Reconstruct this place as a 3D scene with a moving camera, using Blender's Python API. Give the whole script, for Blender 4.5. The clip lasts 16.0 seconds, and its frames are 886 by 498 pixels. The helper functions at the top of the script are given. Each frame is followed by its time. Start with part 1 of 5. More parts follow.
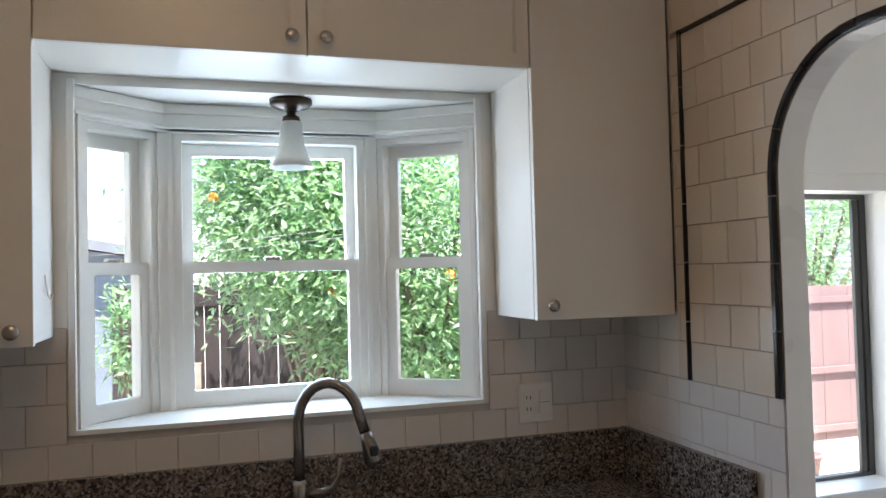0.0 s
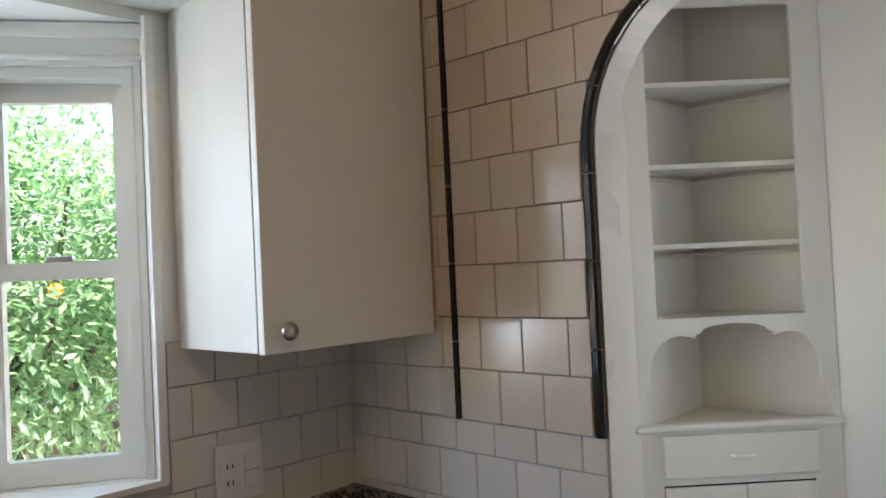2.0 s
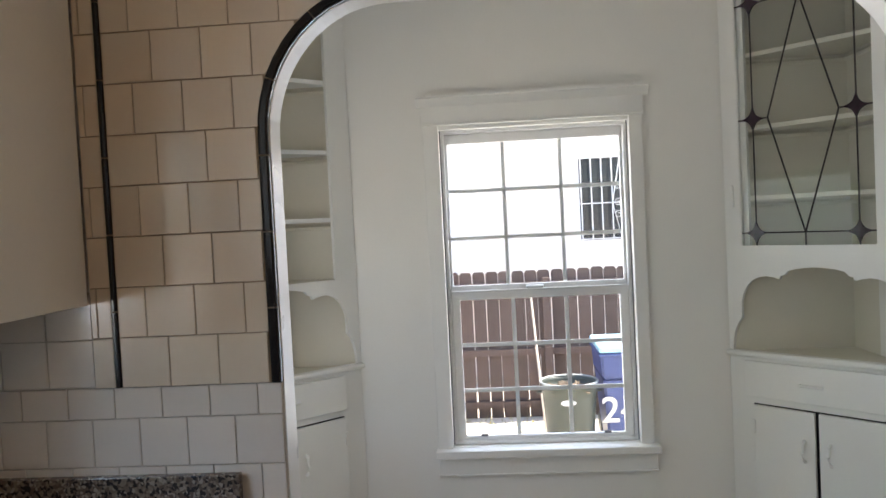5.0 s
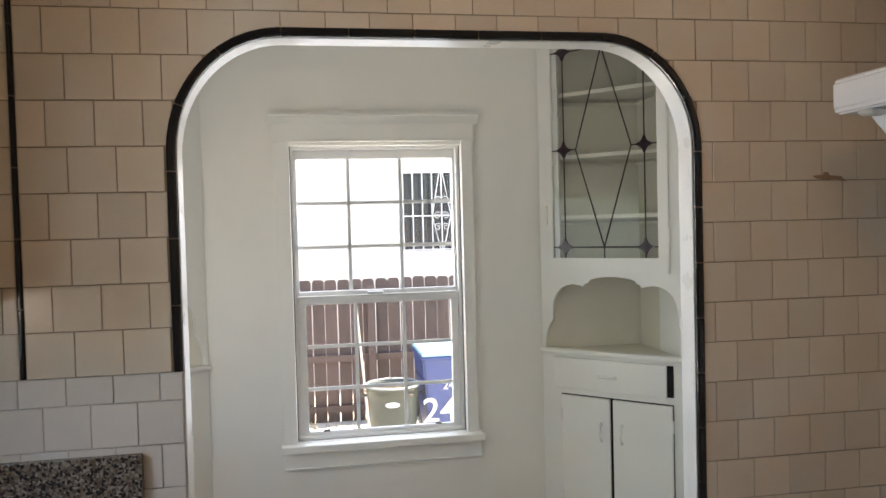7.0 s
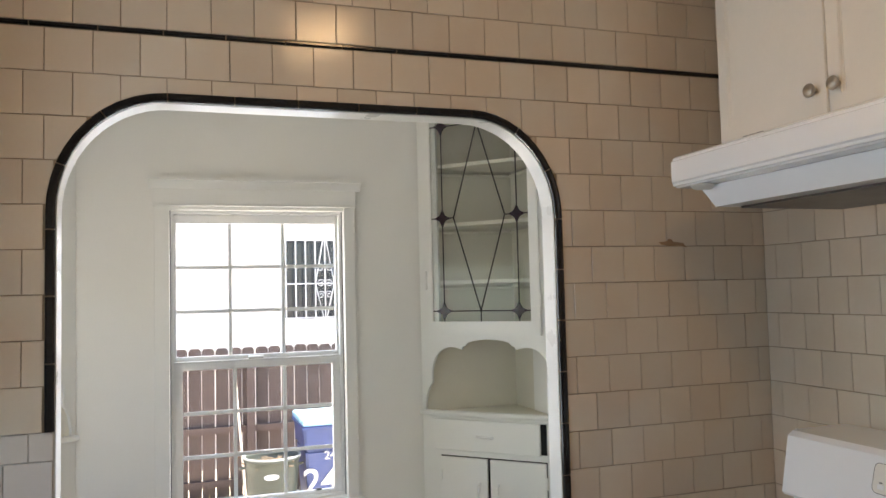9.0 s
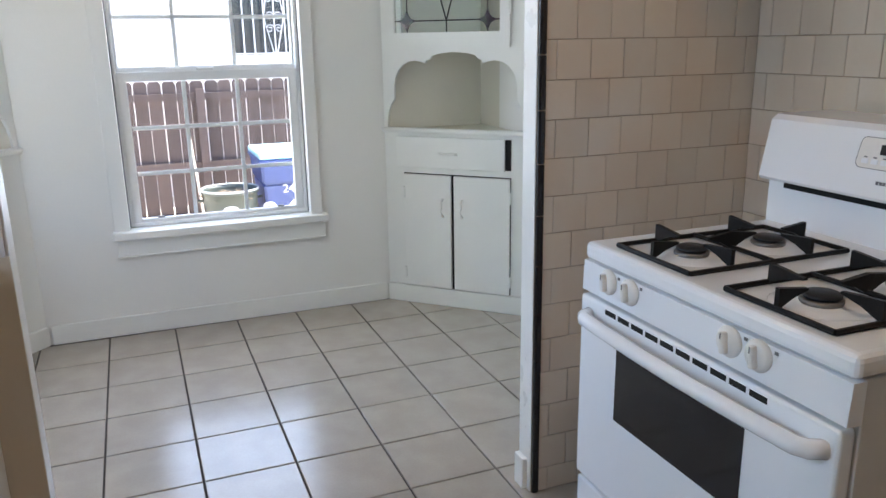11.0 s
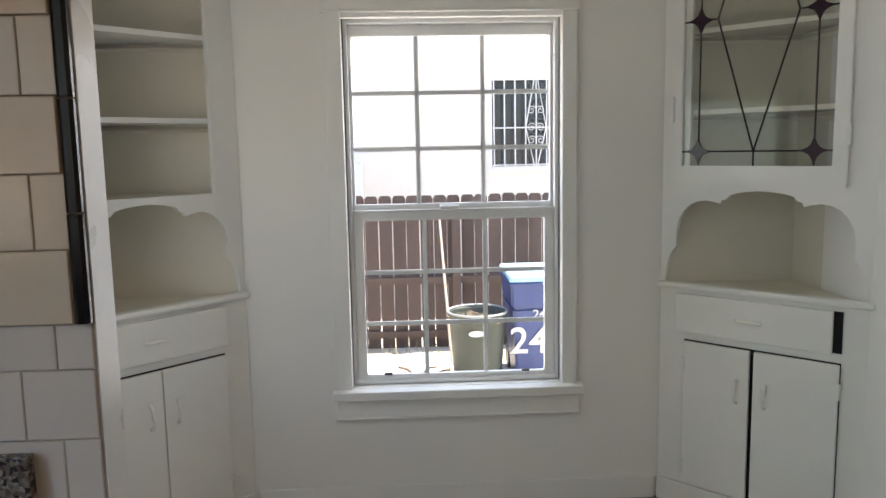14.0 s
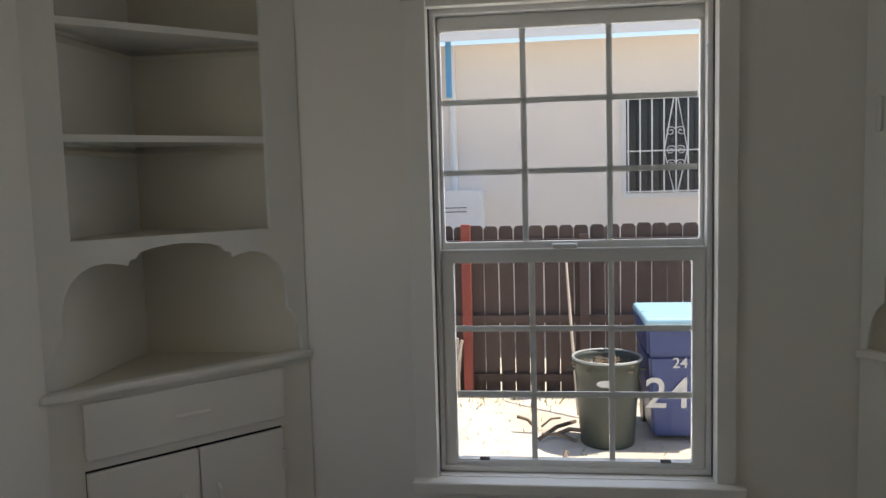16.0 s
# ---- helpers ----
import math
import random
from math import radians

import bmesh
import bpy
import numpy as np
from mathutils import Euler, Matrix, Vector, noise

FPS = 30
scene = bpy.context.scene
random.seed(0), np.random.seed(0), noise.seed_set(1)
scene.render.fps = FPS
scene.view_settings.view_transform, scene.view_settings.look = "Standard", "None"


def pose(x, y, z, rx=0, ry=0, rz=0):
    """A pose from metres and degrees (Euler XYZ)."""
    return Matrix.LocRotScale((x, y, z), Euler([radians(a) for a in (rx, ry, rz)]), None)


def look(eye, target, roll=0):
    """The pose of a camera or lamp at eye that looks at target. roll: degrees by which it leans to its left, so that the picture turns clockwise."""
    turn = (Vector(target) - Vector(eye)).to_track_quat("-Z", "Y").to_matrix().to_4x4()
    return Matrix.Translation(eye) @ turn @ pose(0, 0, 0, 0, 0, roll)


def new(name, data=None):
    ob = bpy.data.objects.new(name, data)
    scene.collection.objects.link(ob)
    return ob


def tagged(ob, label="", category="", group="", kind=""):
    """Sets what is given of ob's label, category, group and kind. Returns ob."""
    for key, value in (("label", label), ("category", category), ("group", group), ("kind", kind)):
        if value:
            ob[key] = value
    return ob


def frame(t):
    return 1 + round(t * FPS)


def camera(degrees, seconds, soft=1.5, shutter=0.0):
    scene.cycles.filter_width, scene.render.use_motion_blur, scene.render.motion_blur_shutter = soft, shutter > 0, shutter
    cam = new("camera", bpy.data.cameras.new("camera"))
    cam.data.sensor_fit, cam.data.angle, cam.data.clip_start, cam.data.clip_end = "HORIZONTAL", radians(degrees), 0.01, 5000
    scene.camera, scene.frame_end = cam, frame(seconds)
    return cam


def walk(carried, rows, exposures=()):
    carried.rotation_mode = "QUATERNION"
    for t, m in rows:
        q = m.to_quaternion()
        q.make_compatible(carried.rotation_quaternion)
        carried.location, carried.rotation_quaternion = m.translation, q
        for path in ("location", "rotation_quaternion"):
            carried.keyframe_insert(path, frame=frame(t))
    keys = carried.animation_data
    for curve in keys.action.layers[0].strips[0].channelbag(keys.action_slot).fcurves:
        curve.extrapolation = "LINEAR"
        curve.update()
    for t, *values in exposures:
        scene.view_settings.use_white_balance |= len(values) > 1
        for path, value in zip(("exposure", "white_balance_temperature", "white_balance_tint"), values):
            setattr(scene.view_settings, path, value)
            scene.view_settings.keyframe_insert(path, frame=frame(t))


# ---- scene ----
from mathutils.geometry import tessellate_polygon

cam = camera(59.9, 16.0)
PATH = [
    (0, (0.561, 0.65, 1.56), (1.16, 2.557, 1.619), -1.4),
    (0.5, (0.673, 0.798, 1.575), (1.369, 2.673, 1.617), -1.5),
    (1, (0.684, 0.988, 1.577), (1.579, 2.776, 1.609), -1.1),
    (1.5, (0.633, 1.195, 1.587), (1.938, 2.71, 1.63), -2.0),
    (2, (0.658, 1.378, 1.563), (2.11, 2.753, 1.609), -2.7),
    (2.5, (0.681, 1.524, 1.552), (2.309, 2.685, 1.606), -3.5),
    (3, (0.585, 1.63, 1.553), (2.371, 2.53, 1.594), -3.5),
    (3.5, (0.457, 1.697, 1.549), (2.35, 2.344, 1.566), -3.5),
    (4, (0.387, 1.695, 1.547), (2.341, 2.12, 1.513), -3.6),
    (4.5, (0.338, 1.639, 1.556), (2.319, 1.907, 1.493), -3.3),
    (5.8, (0.145, 1.722, 1.563), (2.135, 1.677, 1.497), -2.2),
    (7, (-0.049, 1.81, 1.575), (1.921, 1.473, 1.513), -1.5),
    (7.5, (-0.114, 1.821, 1.603), (1.844, 1.414, 1.579), -1.7),
    (8, (-0.157, 1.831, 1.622), (1.783, 1.353, 1.704), -2.0),
    (8.2, (-0.168, 1.832, 1.622), (1.758, 1.32, 1.747), -1.9),
    (8.65, (-0.17, 1.828, 1.59), (1.74, 1.248, 1.74), -1.6),
    (9.3, (-0.148, 1.813, 1.505), (1.722, 1.123, 1.555), -1.1),
    (10.3, (-0.087, 1.787, 1.385), (1.715, 0.98, 1.062), -0.6),
    (10.5, (-0.069, 1.797, 1.374), (1.725, 1.006, 0.984), -0.8),
    (11, (-0.023, 1.824, 1.353), (1.774, 1.119, 0.83), -0.9),
    (11.5, (0.064, 1.845, 1.34), (1.886, 1.308, 0.714), -1.3),
    (12, (0.175, 1.829, 1.365), (2.036, 1.494, 0.715), -1.5),
    (12.5, (0.328, 1.779, 1.394), (2.231, 1.581, 0.812), -1.6),
    (13, (0.459, 1.741, 1.432), (2.393, 1.613, 0.94), -1.3),
    (13.5, (0.61, 1.707, 1.46), (2.575, 1.616, 1.097), -0.7),
    (14, (0.748, 1.669, 1.485), (2.728, 1.577, 1.221), -1.1),
    (14.5, (0.914, 1.624, 1.509), (2.903, 1.528, 1.322), -1.8),
    (15, (1.043, 1.54, 1.493), (3.036, 1.589, 1.335), -1.7),
    (15.5, (1.223, 1.556, 1.473), (3.209, 1.71, 1.298), -1.4),
    (16, (1.43, 1.575, 1.467), (3.406, 1.823, 1.281), -1.6),
]
EXPOSURES = [(0, 2.15, 6350, 14.5), (0.5, 1.95, 6350, 14.5), (1, 1.98, 6350, 14.5), (1.5, 2.1, 6450, 14), (2.5, 2.42, 6650, 14), (3, 2.22, 6700, 13.5), (3.5, 1.87, 6600, 13.5),
             (4, 2.02, 6750, 13.5), (4.5, 2.12, 6700, 13.5), (7, 2.36, 7000, 14), (8, 2.48, 7450, 14.5), (10.3, 2.5, 6200, 12.5), (11, 2.72, 6150, 13.5), (12, 2.7, 6300, 13), (12.5, 2.68, 6350, 12.5),
             (13, 2.55, 6600, 12.5), (13.5, 2.08, 6800, 13), (14, 1.95, 6850, 13.5), (14.5, 1.55, 6950, 13.5), (15, 1.22, 6950, 13.5), (15.5, 1.05, 6950, 13.5), (16, 0.66, 6950, 13.5)]
walk(cam, [(t, look(eye, target, roll)) for t, eye, target, roll in PATH], EXPOSURES)

# ---- world, sun, lamps ----
SUN_EL, SUN_AZ = 66.0, 166.0     # azimuth clockwise from +y
world = bpy.data.worlds.new("world")
scene.world = world
world.use_nodes = True
wn = world.node_tree.nodes
sky = wn.new("ShaderNodeTexSky")
sky.sky_type = "NISHITA"
sky.sun_disc = False
sky.sun_elevation, sky.sun_rotation = radians(SUN_EL), radians(SUN_AZ)
world.node_tree.links.new(sky.outputs[0], wn["Background"].inputs[0])
wn["Background"].inputs[1].default_value = 0.15


def lamp(name, kind, m, energy, colour, size=None, size_y=None):
    data = bpy.data.lights.new(name, kind)
    data.energy, data.color = energy, colour
    if kind == "SUN":
        data.angle = radians(size)
    elif kind == "AREA":
        data.shape, data.size, data.size_y = "RECTANGLE", size, size_y
    elif size:
        data.shadow_soft_size = size
    ob = new(name, data)
    ob.matrix_world = m
    return ob


sun_from = Vector((math.sin(radians(SUN_AZ)) * math.cos(radians(SUN_EL)), math.cos(radians(SUN_AZ)) * math.cos(radians(SUN_EL)), math.sin(radians(SUN_EL))))
lamp("sun", "SUN", look(sun_from * 30, (0, 0, 0)), 5.0, (1.0, 0.95, 0.87), 0.5)
SKYLIGHT = (0.83, 0.9, 1.0)
lamp("window_skylight", "AREA", look((3.93, 1.475, 1.25), (2.0, 1.475, 1.3)), 1.95, SKYLIGHT, 0.8, 1.3)
lamp("slider_skylight", "AREA", look((2.55, 3.06, 1.27), (2.55, 1.5, 1.35)), 1.05, SKYLIGHT, 0.8, 1.0)
lamp("bay_skylight", "AREA", look((0.8, 3.17, 1.6), (0.8, 1.0, 1.2)), 3.2, (0.62, 0.81, 1.0), 0.55, 0.75)

# ---- materials ----
MATS = {}


def material(name, colour, rough=0.5, metal=0.0, vary=0.06, scale=6.0, grain=0.04, grain_scale=90.0, bump=0.1, bump_scale=60.0, spec=0.5, random_amount=0.0, island=False, coat=0.0, tint=None, transmission=0.0):
    """A surface with broad stains, fine grain and fine relief; random_amount varies piece by piece."""
    mat = bpy.data.materials.new(name)
    mat.use_nodes = True
    nt = mat.node_tree
    n, l = nt.nodes, nt.links
    bsdf = n["Principled BSDF"]
    coord = n.new("ShaderNodeTexCoord")
    broad = n.new("ShaderNodeTexNoise")
    broad.inputs["Scale"].default_value, broad.inputs["Detail"].default_value = scale, 5
    fine = n.new("ShaderNodeTexNoise")
    fine.inputs["Scale"].default_value, fine.inputs["Detail"].default_value = grain_scale, 3
    geo = n.new("ShaderNodeNewGeometry")
    l.new(geo.outputs["Position"], broad.inputs["Vector"])
    l.new(geo.outputs["Position"], fine.inputs["Vector"])
    add = n.new("ShaderNodeMath")
    add.operation = "MULTIPLY_ADD"
    l.new(broad.outputs[0], add.inputs[0])
    add.inputs[1].default_value, add.inputs[2].default_value = vary * 2, 1 - vary
    add2 = n.new("ShaderNodeMath")
    add2.operation = "MULTIPLY_ADD"
    l.new(fine.outputs[0], add2.inputs[0])
    add2.inputs[1].default_value = grain * 2
    l.new(add.outputs[0], add2.inputs[2])
    last = add2.outputs[0]
    if random_amount:
        source = geo.outputs["Random Per Island"]
        if not island:
            source = n.new("ShaderNodeObjectInfo").outputs["Random"]
        add3 = n.new("ShaderNodeMath")
        add3.operation = "MULTIPLY_ADD"
        l.new(source, add3.inputs[0])
        add3.inputs[1].default_value = random_amount
        l.new(last, add3.inputs[2])
        last = add3.outputs[0]
    off = n.new("ShaderNodeMath")
    off.operation = "SUBTRACT"
    l.new(last, off.inputs[0])
    off.inputs[1].default_value = grain + random_amount / 2
    mix = n.new("ShaderNodeVectorMath")
    mix.operation = "SCALE"
    if tint:
        blend = n.new("ShaderNodeMix")
        blend.data_type = "RGBA"
        blend.inputs[6].default_value, blend.inputs[7].default_value = (*colour, 1), (*tint, 1)
        ramp = n.new("ShaderNodeMapRange")
        ramp.inputs[1].default_value, ramp.inputs[2].default_value = 0.4, 0.65
        l.new(broad.outputs[0], ramp.inputs[0])
        l.new(ramp.outputs[0], blend.inputs[0])
        l.new(blend.outputs[2], mix.inputs[0])
    else:
        mix.inputs[0].default_value = colour
    l.new(off.outputs[0], mix.inputs["Scale"])
    l.new(mix.outputs[0], bsdf.inputs["Base Color"])
    rr = n.new("ShaderNodeMath")
    rr.operation = "MULTIPLY_ADD"
    l.new(broad.outputs[0], rr.inputs[0])
    rr.inputs[1].default_value, rr.inputs[2].default_value = 0.16, max(0.02, rough - 0.08)
    l.new(rr.outputs[0], bsdf.inputs["Roughness"])
    bsdf.inputs["Metallic"].default_value = metal
    bsdf.inputs["Specular IOR Level"].default_value = spec
    bsdf.inputs["Coat Weight"].default_value = coat
    bsdf.inputs["Transmission Weight"].default_value = transmission
    if bump:
        relief = n.new("ShaderNodeTexNoise")
        relief.inputs["Scale"].default_value, relief.inputs["Detail"].default_value = bump_scale, 4
        l.new(geo.outputs["Position"], relief.inputs["Vector"])
        b = n.new("ShaderNodeBump")
        b.inputs["Strength"].default_value, b.inputs["Distance"].default_value = bump, 0.004
        l.new(relief.outputs[0], b.inputs["Height"])
        l.new(b.outputs[0], bsdf.inputs["Normal"])
    MATS[name] = mat
    return mat


wall_paint = material("wall_paint", (0.86, 0.845, 0.79), 0.45, vary=0.03, scale=3, grain=0.015, bump=0.12, bump_scale=35)
# cream paint darkened to tan; the shade below the tiles is in it
shaded_cream_paint = material("shaded_cream_paint", (0.55, 0.47, 0.36), 0.5, vary=0.05, scale=4, grain=0.02, bump=0.12, bump_scale=35)
trim_paint = material("trim_paint", (0.87, 0.86, 0.81), 0.32, vary=0.03, scale=7, grain=0.015, bump=0.1, bump_scale=28)
gloss_paint = material("gloss_paint", (0.85, 0.84, 0.80), 0.3, vary=0.03, scale=7, grain=0.015, bump=0.12, bump_scale=22)
cabinet_paint = material("cabinet_paint", (0.8, 0.77, 0.71), 0.34, vary=0.03, scale=8, grain=0.02, bump=0.08, bump_scale=50)
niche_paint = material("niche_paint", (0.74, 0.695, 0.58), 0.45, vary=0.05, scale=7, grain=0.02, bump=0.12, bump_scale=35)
ceiling_paint = material("ceiling_paint", (0.8, 0.79, 0.76), 0.7, vary=0.03, scale=3)
wall_tile = material("wall_tile", (0.69, 0.575, 0.455), 0.16, vary=0.06, scale=5, grain=0.02, bump=0.05, bump_scale=18, random_amount=0.12, tint=(0.67, 0.59, 0.49))
white_tile = material("white_tile", (0.72, 0.665, 0.61), 0.18, vary=0.05, scale=5, grain=0.02, bump=0.04, bump_scale=18, random_amount=0.08)
pale_grout = material("pale_grout", (0.57, 0.52, 0.47), 0.85, vary=0.15, scale=12, grain=0.08)
tile_grout = material("tile_grout", (0.36, 0.27, 0.19), 0.85, vary=0.2, scale=12, grain=0.1)
black_tile = material("black_tile", (0.012, 0.011, 0.012), 0.14, vary=0.2, scale=20, bump=0.06, bump_scale=40)
floor_tile = material("floor_tile", (0.45, 0.395, 0.33), 0.22, vary=0.06, scale=7, grain=0.06, grain_scale=120, bump=0.05, bump_scale=25, spec=0.65, random_amount=0.06, tint=(0.48, 0.425, 0.36))
floor_grout = material("floor_grout", (0.075, 0.06, 0.05), 0.9, vary=0.25, scale=15, grain=0.1)
enamel = material("enamel", (0.88, 0.895, 0.92), 0.12, vary=0.015, scale=5, grain=0.005, bump=0.0)
# grey-white range sides; their shaded look is put into this duller tone
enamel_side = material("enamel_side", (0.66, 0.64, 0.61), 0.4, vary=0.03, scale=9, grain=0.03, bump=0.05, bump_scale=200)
iron = material("iron", (0.007, 0.0065, 0.0065), 0.5, vary=0.2, scale=30, bump=0.15, bump_scale=220, spec=0.25)
burner = material("burner", (0.03, 0.03, 0.033), 0.45, metal=0.6, vary=0.2, scale=50)
ring_metal = material("ring_metal", (0.22, 0.21, 0.2), 0.45, metal=0.7, vary=0.2, scale=60)
black_glass = material("black_glass", (0.012, 0.012, 0.014), 0.06, vary=0.02, bump=0)
# near-black for the shade inside gaps, slots and recesses, used on solid pieces
dark_gap = material("dark_gap", (0.008, 0.008, 0.008), 0.9, bump=0)
nickel = material("nickel", (0.52, 0.48, 0.43), 0.28, metal=1.0, vary=0.05, bump=0.03, bump_scale=200)
# nickel darkened for the tap, its backlit look put into the colour
backlit_nickel = material("backlit_nickel", (0.33, 0.30, 0.27), 0.25, metal=1.0, vary=0.05, bump=0.03, bump_scale=200)
bronze = material("bronze", (0.05, 0.035, 0.025), 0.35, metal=0.7, vary=0.2, bump=0.05)
pewter = material("pewter", (0.17, 0.15, 0.13), 0.35, metal=0.9, vary=0.1, bump=0.05)
lead = material("lead", (0.06, 0.05, 0.045), 0.4, metal=0.7, vary=0.2)
gem_glass = material("gem_glass", (0.03, 0.012, 0.02), 0.08, vary=0.6, scale=60)
plastic_white = material("plastic_white", (0.8, 0.78, 0.74), 0.3, vary=0.02, bump=0)
vinyl = material("vinyl", (0.80, 0.80, 0.78), 0.3, vary=0.03, scale=10, bump=0.03)
print_grey = material("print_grey", (0.16, 0.16, 0.17), 0.5, bump=0)
aluminium = material("aluminium", (0.10, 0.095, 0.09), 0.35, metal=0.8, vary=0.1)
stucco = material("stucco", (0.89, 0.81, 0.735), 0.9, vary=0.2, scale=1.9, grain=0.06, grain_scale=40, bump=0.6, bump_scale=22, tint=(0.83, 0.755, 0.68))
grey_siding = material("grey_siding", (0.15, 0.18, 0.225), 0.8, vary=0.1, scale=4)
roof_grey = material("roof_grey", (0.16, 0.17, 0.19), 0.9, vary=0.2, scale=8)
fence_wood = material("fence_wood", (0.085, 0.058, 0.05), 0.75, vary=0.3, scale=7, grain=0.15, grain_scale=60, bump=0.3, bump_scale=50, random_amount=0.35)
# fence_wood darkened in colour to stand for the orange trees' shade
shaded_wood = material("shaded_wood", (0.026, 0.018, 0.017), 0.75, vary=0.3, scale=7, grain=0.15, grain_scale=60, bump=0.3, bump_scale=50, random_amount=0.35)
red_wood = material("red_wood", (0.26, 0.06, 0.045), 0.7, vary=0.2, scale=7, grain=0.1)
# sunlit stretch of the yard fence; the glare's paleness is in the colour
pink_fence = material("pink_fence", (0.2, 0.135, 0.13), 0.8, vary=0.15, scale=6, grain=0.1, random_amount=0.1)
dirt = material("dirt", (0.52, 0.46, 0.37), 0.95, vary=0.25, scale=1.6, grain=0.2, grain_scale=30, bump=0.6, bump_scale=25, tint=(0.58, 0.53, 0.45))
dry_grass = material("dry_grass", (0.34, 0.30, 0.13), 0.8, vary=0.3, scale=9)
bark = material("bark", (0.16, 0.12, 0.09), 0.9, vary=0.3, scale=12, bump=0.5)
orange_peel = material("orange_peel", (0.75, 0.25, 0.02), 0.4, vary=0.1, scale=30, bump=0.2, bump_scale=200)
can_plastic = material("can_plastic", (0.042, 0.052, 0.043), 0.45, vary=0.2, scale=9, bump=0.1)
bin_plastic = material("bin_plastic", (0.035, 0.06, 0.19), 0.4, vary=0.2, scale=7, bump=0.08)
# bin's blue lightened for the lid, its sunlit brightness put into the colour
bin_lid = material("bin_lid", (0.32, 0.55, 0.68), 0.3, vary=0.2, scale=7, bump=0.05)
spray_white = material("spray_white", (0.6, 0.6, 0.6), 0.7, vary=0.3, scale=40)
# can's rim made paler than its body, the sunlight put into the colour
can_rim = material("can_rim", (0.3, 0.32, 0.31), 0.5, vary=0.1, scale=20)
debris = material("debris", (0.2, 0.15, 0.1), 0.9, vary=0.3, scale=30)
pale_wood = material("pale_wood", (0.5, 0.42, 0.34), 0.7, vary=0.2, scale=15)
white_metal = material("white_metal", (0.8, 0.8, 0.8), 0.4, vary=0.05)
blue_pipe = material("blue_pipe", (0.10, 0.35, 0.62), 0.5, vary=0.1)
dark_window = material("dark_window", (0.02, 0.025, 0.035), 0.12, vary=0.1, bump=0)
rust_stain = material("rust_stain", (0.33, 0.2, 0.11), 0.6, vary=0.3, scale=50)


def granite_material():
    mat = bpy.data.materials.new("granite")
    mat.use_nodes = True
    n, l = mat.node_tree.nodes, mat.node_tree.links
    bsdf = n["Principled BSDF"]
    geo = n.new("ShaderNodeNewGeometry")
    cells = n.new("ShaderNodeTexVoronoi")
    cells.inputs["Scale"].default_value = 165
    warp = n.new("ShaderNodeTexNoise")
    warp.inputs["Scale"].default_value, warp.inputs["Detail"].default_value = 70, 4
    l.new(geo.outputs["Position"], warp.inputs["Vector"])
    shift = n.new("ShaderNodeVectorMath")
    shift.operation = "MULTIPLY_ADD"
    l.new(warp.outputs["Color"], shift.inputs[0])
    shift.inputs[1].default_value = (0.012, 0.012, 0.012)
    l.new(geo.outputs["Position"], shift.inputs[2])
    l.new(shift.outputs[0], cells.inputs["Vector"])
    sep = n.new("ShaderNodeSeparateColor")
    l.new(cells.outputs["Color"], sep.inputs[0])
    ramp = n.new("ShaderNodeValToRGB")
    ramp.color_ramp.interpolation = "CONSTANT"
    stops = [(0.0, (0.03, 0.026, 0.026)), (0.24, (0.12, 0.092, 0.075)), (0.42, (0.235, 0.19, 0.155)), (0.62, (0.165, 0.132, 0.108)), (0.8, (0.33, 0.295, 0.26)), (0.93, (0.07, 0.06, 0.06))]
    for i, (p, c) in enumerate(stops):
        e = ramp.color_ramp.elements[i] if i < 2 else ramp.color_ramp.elements.new(p)
        e.position, e.color = p, (*c, 1)
    l.new(sep.outputs[0], ramp.inputs[0])
    l.new(ramp.outputs[0], bsdf.inputs["Base Color"])
    bsdf.inputs["Roughness"].default_value = 0.12
    return mat


granite = granite_material()


def leaf_material():
    """Waxy leaves that let some light through."""
    mat = bpy.data.materials.new("leaf")
    mat.use_nodes = True
    n, l = mat.node_tree.nodes, mat.node_tree.links
    bsdf = n["Principled BSDF"]
    geo = n.new("ShaderNodeNewGeometry")
    ramp = n.new("ShaderNodeValToRGB")
    ramp.color_ramp.elements[0].color = (0.11, 0.2, 0.125, 1)
    ramp.color_ramp.elements[1].color = (0.37, 0.46, 0.33, 1)
    l.new(geo.outputs["Random Per Island"], ramp.inputs[0])
    l.new(ramp.outputs[0], bsdf.inputs["Base Color"])
    bsdf.inputs["Roughness"].default_value = 0.34
    glow = n.new("ShaderNodeBsdfTranslucent")
    warm = n.new("ShaderNodeVectorMath")
    warm.operation = "MULTIPLY"
    warm.inputs[1].default_value = (1.45, 1.8, 1.1)
    l.new(ramp.outputs[0], warm.inputs[0])
    l.new(warm.outputs[0], glow.inputs[0])
    mix = n.new("ShaderNodeMixShader")
    mix.inputs[0].default_value = 0.47
    l.new(bsdf.outputs[0], mix.inputs[1])
    l.new(glow.outputs[0], mix.inputs[2])
    l.new(mix.outputs[0], n["Material Output"].inputs[0])
    return mat


leaf = leaf_material()


